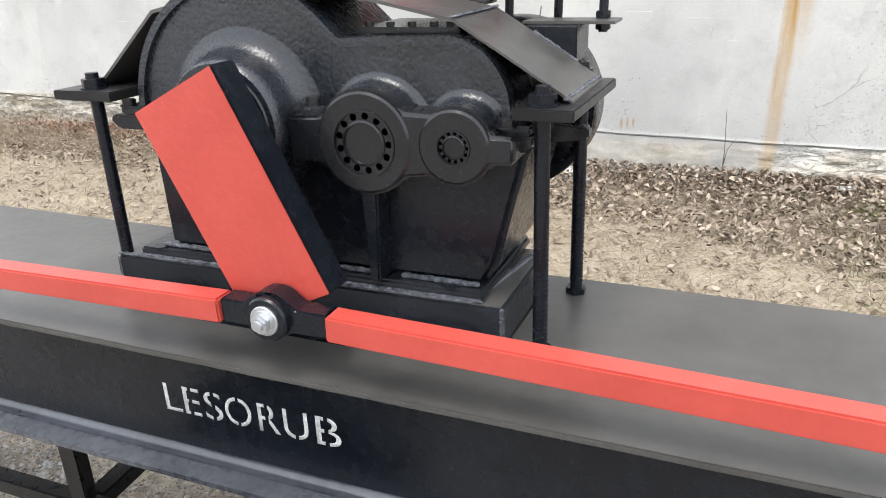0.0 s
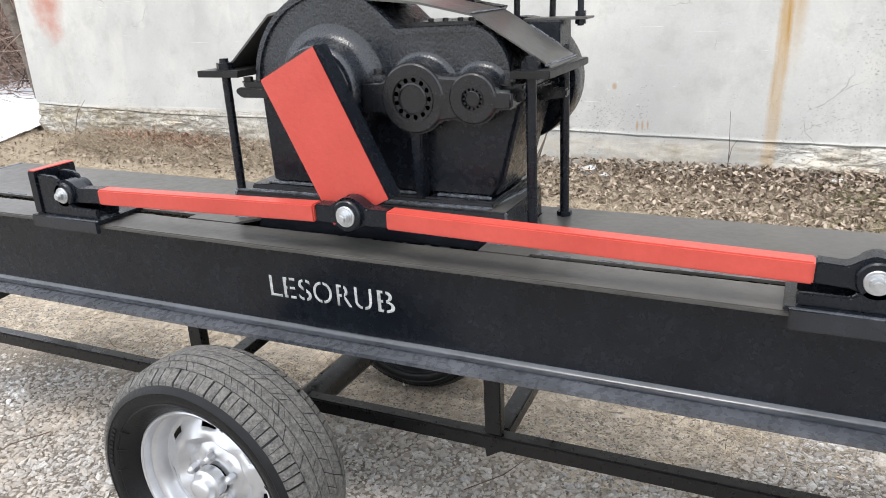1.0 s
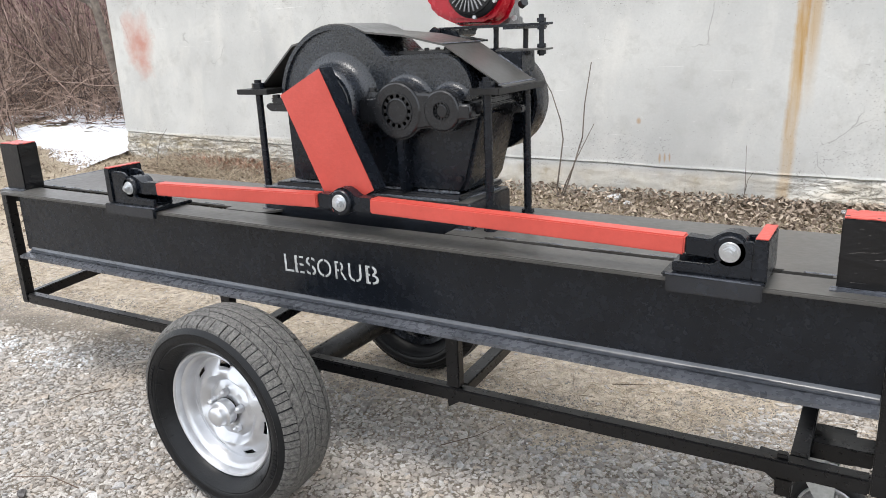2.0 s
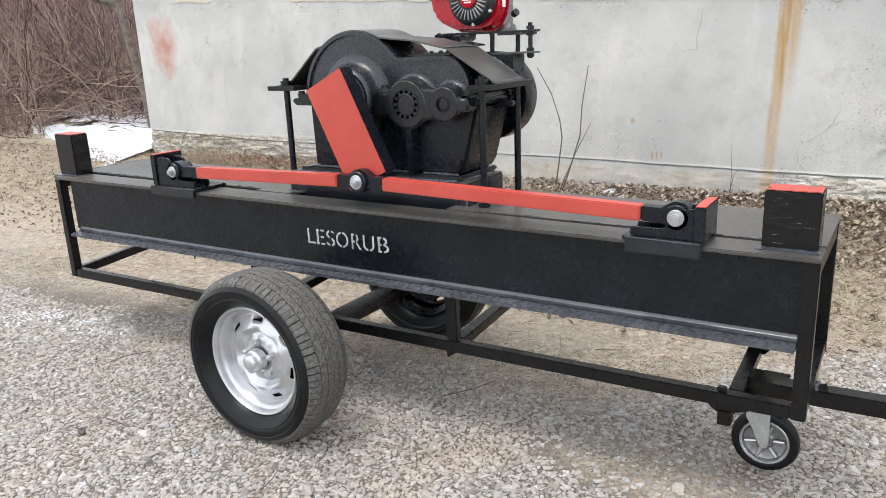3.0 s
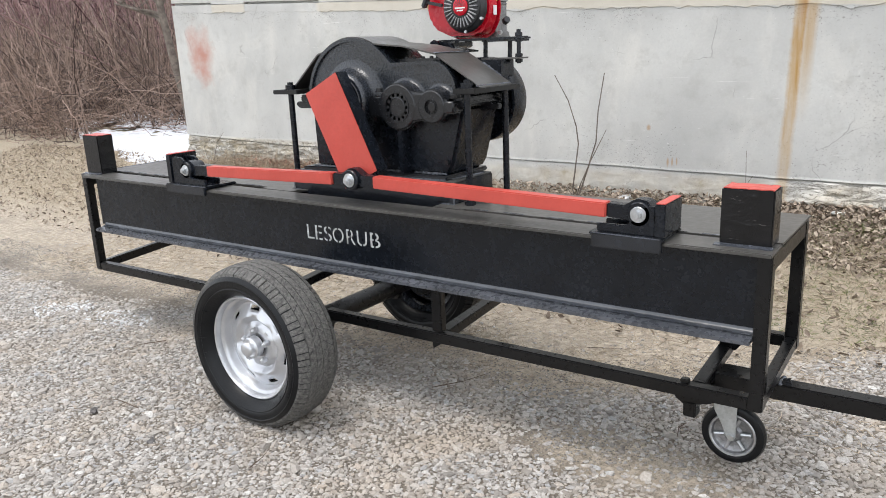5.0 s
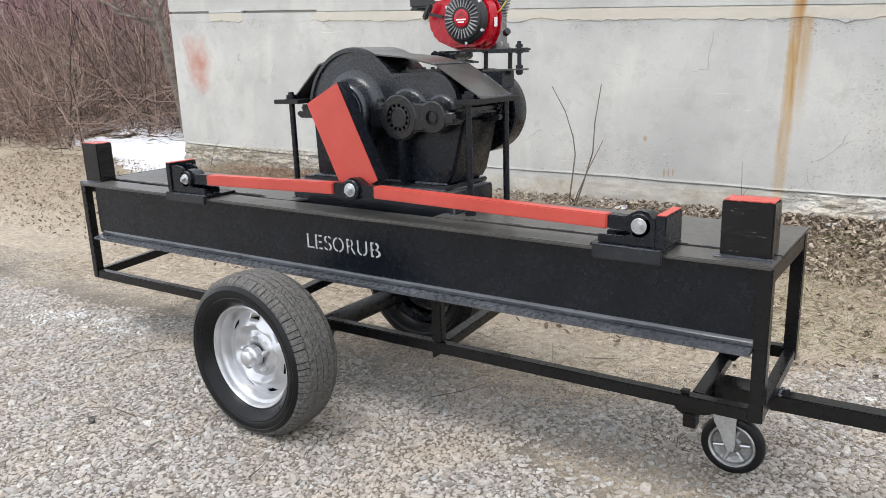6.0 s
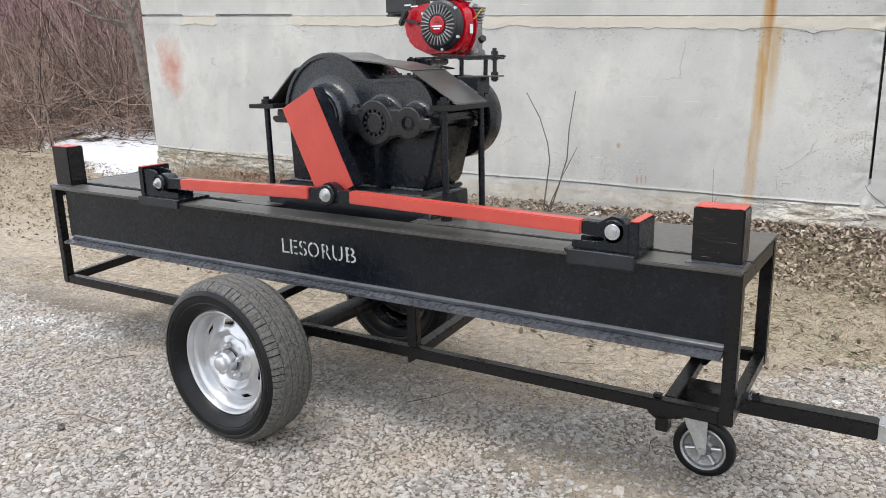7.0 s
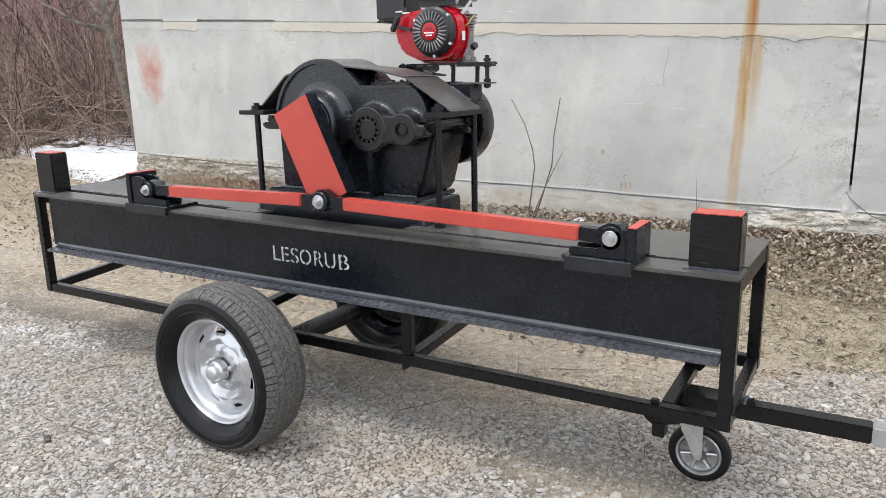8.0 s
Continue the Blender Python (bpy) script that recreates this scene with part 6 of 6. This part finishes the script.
# ---- loose ground cover ----
def chips(name, x, y, size, mat, label, category, rng, sunk=0.0015, plain=False):
    """Flat-topped angular stones of the given sizes at x, y."""
    bm = bmesh.new()
    bmesh.ops.create_icosphere(bm, subdivisions=1, radius=1)
    ico_v = np.array([v.co[:] for v in bm.verts])
    bm.verts.index_update()
    ico_f = np.array([[v.index for v in f.verts] for f in bm.faces])
    bm.free()
    if plain:
        ico_v = np.array([(1, 0, 0), (0, 1, 0), (-1, 0, 0), (0, -1, 0), (0.2, 0.1, 1)], float)
        ico_f = np.array([(0, 1, 4), (1, 2, 4), (2, 3, 4), (3, 0, 4)])
    # drop the hidden underside
    ico_f = np.array([f for f in ico_f if ico_v[f][:, 2].mean() > -0.45])
    n = len(x)
    shape = ico_v[None] * (1 + rng.uniform(-0.36, 0.36, (n, len(ico_v), 1)))
    shape[..., 2] = np.minimum(shape[..., 2], rng.uniform(0.6, 1.1, n)[:, None])
    scale = np.stack([size * rng.uniform(0.80, 1.45, n), size * rng.uniform(0.65, 1.05, n), size * rng.uniform(0.55, 0.95, n)], -1)
    p = shape * scale[:, None]
    tilt, lean, a = rng.normal(0, 0.24, n), rng.normal(0, 0.24, n), rng.uniform(0, 6.283, n)
    c, s = np.cos(tilt)[:, None], np.sin(tilt)[:, None]
    p = np.stack([p[..., 0], p[..., 1] * c - p[..., 2] * s, p[..., 1] * s + p[..., 2] * c], -1)
    c, s = np.cos(lean)[:, None], np.sin(lean)[:, None]
    p = np.stack([p[..., 0] * c + p[..., 2] * s, p[..., 1], p[..., 2] * c - p[..., 0] * s], -1)
    c, s = np.cos(a)[:, None], np.sin(a)[:, None]
    p = np.stack([p[..., 0] * c - p[..., 1] * s, p[..., 0] * s + p[..., 1] * c, p[..., 2]], -1)
    p = p + np.stack([x, y, rise(x, y) + uneven(x, y) - sunk], -1)[:, None]
    f = (np.arange(n)[:, None, None] * len(ico_v) + ico_f[None]).reshape(-1, 3)
    tagged(bulk(name, p.reshape(-1, 3), f, mat), label, category, kind="stuff")


def lie(x, y):
    """How thickly the crushed stone lies: full in the yard, thinning under the trailer and in sandy hollows."""
    v = np.array([noise.noise((a * 0.8, b * 0.8, 2)) + 0.6 * noise.noise((a * 2.5, b * 2.5, 5)) for a, b in zip(x, y)])
    edge = 0.47 - 0.10 * np.clip(-0.5 - x, 0, 2) + 1.0 * np.clip(x - 0.80, 0, 1.2)
    out = np.clip((edge - y - 0.16 * v) / 0.16, 0, 1)
    hollow = ((x - 1.28) / 0.42) ** 2 + ((y - 0.10) / 0.20) ** 2 + 0.9 * v
    out = out * np.clip((hollow - 0.35) / 0.9, 0.30, 1)
    border = np.clip((y + 1.36 + 0.05 * v) / 0.12, 0, 1) * np.clip((2.5 - x + 0.1 * v) / 0.22, 0, 1) * np.clip((x + 4.4 + 0.1 * v) / 0.22, 0, 1)
    return out * border * np.clip((v + 1.0) / 0.30, 0.7, 1)


def lay_gravel():
    """Crushed stone packed side by side, with larger pieces trodden in and crumbs strewn over the bare soil."""
    rng = np.random.default_rng(41)
    step = 0.0160
    i, j = np.meshgrid(np.arange(int(6.9 / step)), np.arange(int(3.0 / (step * 0.866))))
    x = (-4.4 + (i + 0.5 * (j % 2)) * step + rng.normal(0, 0.22 * step, i.shape)).ravel()
    y = (-1.36 + j * step * 0.866 + rng.normal(0, 0.22 * step, i.shape)).ravel()
    size = step * np.clip(rng.lognormal(-0.54, 0.26, len(x)), 0.32, 1.02)
    ok = rng.random(len(x)) < lie(x, y)
    chips("gravel", x[ok], y[ok], size[ok], STONE, "crushed stone packed over the yard", "gravel", rng)
    x, y = rng.uniform(-4.4, 2.5, 2000), rng.uniform(-1.36, 1.2, 2000)
    ok = rng.random(2000) < lie(x, y) + 0.04
    x, y = x[ok], y[ok]
    chips("coarse_gravel", x, y, 0.0120 + 0.012 * rng.random(len(x)) ** 3, STONE, "larger broken stones lying among the gravel", "gravel", rng, 0.0)
    x, y = rng.uniform(-4.4, 2.5, 80000), rng.uniform(-1.36, 0.75, 80000)
    y = y + 0.8 * np.clip(x - 0.80, 0, 1) * (y > -0.3)
    chips("gravel_fines", x, y, 0.0028 + 0.0042 * rng.random(80000) ** 1.5, FINES, "fine earthy stone chippings, darkened as gap shade between the larger gravel", "gravel", rng, 0.0005, True)
    x, y = rng.uniform(-4.4, 4.0, 26000), 0.1 + 2.7 * rng.random(26000) ** 1.3
    ok = rng.random(26000) < np.clip(1.25 - 0.42 * y, 0.08, 1)
    x, y = x[ok], y[ok]
    chips("stone_crumbs", x, y, 0.0025 + 0.0075 * rng.random(len(x)) ** 2.4, STONE, "small stone crumbs strewn over bare soil", "gravel", rng, 0.0, True)


lay_gravel()


def icy(x, y, rng):
    r = ((x + 1.90 - 1.35 * y) / 0.55) ** 2 + (y / 0.16) ** 2
    v = np.array([noise.noise((a * 4, b * 7, 1)) for a, b in zip(x, y)])
    return r + rng.normal(0, 0.35, len(x)) < 0.42 + 1.7 * v


def lay_ice():
    rng = np.random.default_rng(43)
    x, y = rng.uniform(-3.0, -1.0, 6500), rng.uniform(-0.45, 0.45, 6500)
    ok = icy(x, y, rng)
    x, y = x[ok], y[ok]
    chips("ice_crumbs", x, y, 0.003 + 0.008 * rng.random(len(x)) ** 2, ICE, "thin dirty ice remnant on the gravel", "ice", rng, -0.004)


lay_ice()


def leaves(name, count, region, size, mat, label, seed, lift=0.035):
    rng = np.random.default_rng(seed)
    x, y, heap = region(rng, count)
    n = len(x)
    u, v = np.meshgrid(np.linspace(-1, 1, 3), np.linspace(-0.5, 0.5, 3), indexing="ij")
    wide = np.array([0.35, 1.0, 0.25])[:, None]
    curl = rng.uniform(0.1, 0.8, n)[:, None, None]
    bend = rng.uniform(-0.7, 0.7, n)[:, None, None]
    L = size * rng.uniform(0.5, 1.3, n)[:, None, None]
    p = np.stack([u[None] * L, (v * wide)[None] * L * 1.1, L * (curl * (2 * v * wide)[None] ** 2 * 0.6 + bend * (u[None] ** 2) * 0.5) + rng.uniform(-0.1, 0.1, (n, 3, 3)) * L], -1).reshape(n, 9, 3)
    tx, ty, a = rng.normal(0, 0.55, n), rng.normal(0, 0.55, n), rng.uniform(0, 6.283, n)
    c, s = np.cos(tx)[:, None], np.sin(tx)[:, None]
    p = np.stack([p[..., 0], p[..., 1] * c - p[..., 2] * s, p[..., 1] * s + p[..., 2] * c], -1)
    c, s = np.cos(ty)[:, None], np.sin(ty)[:, None]
    p = np.stack([p[..., 0] * c + p[..., 2] * s, p[..., 1], -p[..., 0] * s + p[..., 2] * c], -1)
    c, s = np.cos(a)[:, None], np.sin(a)[:, None]
    p = np.stack([p[..., 0] * c - p[..., 1] * s, p[..., 0] * s + p[..., 1] * c, p[..., 2]], -1)
    z = rise(x, y) + 0.006 + rng.random(n) * lift * heap
    p = p + np.stack([x, y, z], -1)[:, None]
    quad = np.array([[i * 3 + j, (i + 1) * 3 + j, (i + 1) * 3 + j + 1, i * 3 + j + 1] for i in range(2) for j in range(2)])
    f = (np.arange(n)[:, None, None] * 9 + quad[None]).reshape(-1, 4)
    tagged(bulk(name, p.reshape(-1, 3), f, mat, True), label, "leaves", kind="stuff")


def by_wall(rng, count):
    x = rng.uniform(-5.0, 5.0, count)
    back = rng.random(count) ** 2.0
    y = 3.58 - back * (0.65 + 0.26 * np.clip(x, 0, 4))
    keep = rng.random(count) < np.clip(0.35 + 0.35 * (x + 0.5), 0.30, 1.0)
    return x[keep], y[keep], (1.4 - back)[keep]


leaves("leaf_litter", 30000, by_wall, 0.0175, LEAF, "dry brown fallen leaves heaped along the wall", 51, 0.06)


def thin_leaves(rng, count):
    x = rng.uniform(-9.5, 5.0, count)
    y = 3.55 - 2.4 * rng.random(count) ** 1.3
    return x, y, np.full(count, 0.5)


leaves("scattered_leaves", 10000, thin_leaves, 0.017, LEAF, "scattered dry leaves on the soil", 52, 0.02)


def grass(name, count, region, length, flat, mat, label, seed):
    rng = np.random.default_rng(seed)
    x, y = region(rng, count)
    n = len(x)
    starts = np.stack([x, y, rise(x, y) - 0.004], -1)
    ways = rng.normal(0, 1, (n, 3)) * np.array([1, 1, 0.15]) + np.array([0, 0, flat])
    v, f, _ = strands(starts, ways, length * rng.uniform(0.4, 1.4, n), np.full(n, 0.0017), 2, 0.24, rng, 0.14)
    tagged(bulk(name, v, f, mat), label, "grass", kind="stuff")


grass("dead_grass", 30000, lambda r, c: ((x := r.uniform(-9.5, 5.5, c)), np.minimum(3.56, 1.75 + 1.85 * r.random(c) ** 0.8)), 0.09, 0.45, STRAW, "matted dead grass along the wall", 61)
grass("straw_bits", 26000, lambda r, c: (r.uniform(-3.5, 5.0, c), 3.5 - 3.0 * r.random(c)), 0.075, 0.10, STRAW, "short broken straw lying on the soil", 65)
grass("dry_weeds", 2600, lambda r, c: (np.concatenate([r.normal(-4.3, 0.5, c // 2), r.normal(-2.6, 0.9, c - c // 2)]), 3.56 - 0.45 * r.random(c)), 0.26, 0.8, STRAW, "tall dry weeds against the wall", 62)
grass("green_tuft", 170, lambda r, c: (r.normal(1.58, 0.10, c), r.normal(3.22, 0.05, c)), 0.10, 1.0, GREEN, "small green grass tuft among the leaves", 63)
grass("moss_grass", 5200, lambda r, c: (1.3 + 2.4 * r.random(c) ** 0.8, r.uniform(1.5, 3.35, c)), 0.045, 0.6, GREEN, "sparse green grass in the leaves", 64)

grass("reddish_weeds", 900, lambda r, c: (r.normal(-4.05, 0.33, c), 3.56 - 0.16 * r.random(c)), 0.15, 0.55, WEED, "dead reddish-brown weeds against the plinth", 66)


def heap(rng, count):
    x = rng.normal(-4.0, 0.4, count)
    return x, 3.57 - 0.22 * rng.random(count), np.full(count, 1.6)


leaves("leaf_heap", 900, heap, 0.018, WEED, "reddish-brown leaf heap at the plinth", 53, 0.06)


def loose_wire():
    t = thing("loose_wire", (1.77, 3.60, 0.50), "thin dark wire hanging loose across the wall foot", "wire")
    part("strand", pipe([(1.768, 3.606, 0.515), (1.79, 3.602, 0.475), (1.842, 3.600, 0.430), (1.929, 3.598, 0.363), (2.018, 3.596, 0.332), (2.14, 3.596, 0.318)], 0.0022, 6), PLASTIC, t)


loose_wire()


def litter():
    x, y = 1.425, 3.46
    t = thing("paper_scrap", (x, y, float(rise(x, y)) + 0.03), "crumpled white paper scrap on the leaves", "litter")
    bm = box(x - 0.045, x + 0.045, y - 0.02, y + 0.02, float(rise(x, y)) + 0.045, float(rise(x, y)) + 0.062, 0.006)
    bmesh.ops.subdivide_edges(bm, edges=bm.edges[:], cuts=1)
    for v in bm.verts:
        v.co += Vector((0, 0.004, 0.006)) * noise.noise(v.co * 40)
    part("scrap", bm, LABEL, t)
    rng = random.Random(9)
    for k in range(9):
        sx, sy = rng.uniform(-1.5, 2.6), rng.uniform(-0.9, 2.0)
        a = rng.uniform(0, 6.28)
        ln = rng.uniform(0.08, 0.3)
        z = float(rise(sx, sy)) + 0.012
        b = thing("fallen_twig", (sx, sy, z), "thin dry brown twig lying on the gravel", "twig", "twigs on the ground")
        part("stem", limb([(sx, sy, z), (sx + 0.5 * ln * math.cos(a), sy + 0.5 * ln * math.sin(a), z + 0.006), (sx + ln * math.cos(a + 0.2), sy + ln * math.sin(a + 0.2), z)], 0.0022, 0.0010, 6), WOODY, b)
    for sx, sy, r in ((-0.681, -0.677, 0.016), (-0.246, -0.706, 0.018), (-0.11, 3.50, 0.062), (0.02, 3.44, 0.03)):
        z = float(rise(sx, sy))
        b = thing("loose_stone", (sx, sy, z), "single dark loose stone lying on the ground" if r < 0.03 else "broken pale concrete lump by the wall", "stone")
        bm = bmesh.new()
        bmesh.ops.create_icosphere(bm, subdivisions=2, radius=r)
        for v in bm.verts:
            v.co *= 1 + 0.9 * noise.noise(v.co * (0.9 / r) + Vector((sx * 9, sy * 9, 0)))
            v.co.z *= 0.55
        part("lump", turned(bm, Matrix.Translation((sx, sy, z + r * 0.25))), DARK_STONE if r < 0.03 else ICE, b)


litter()
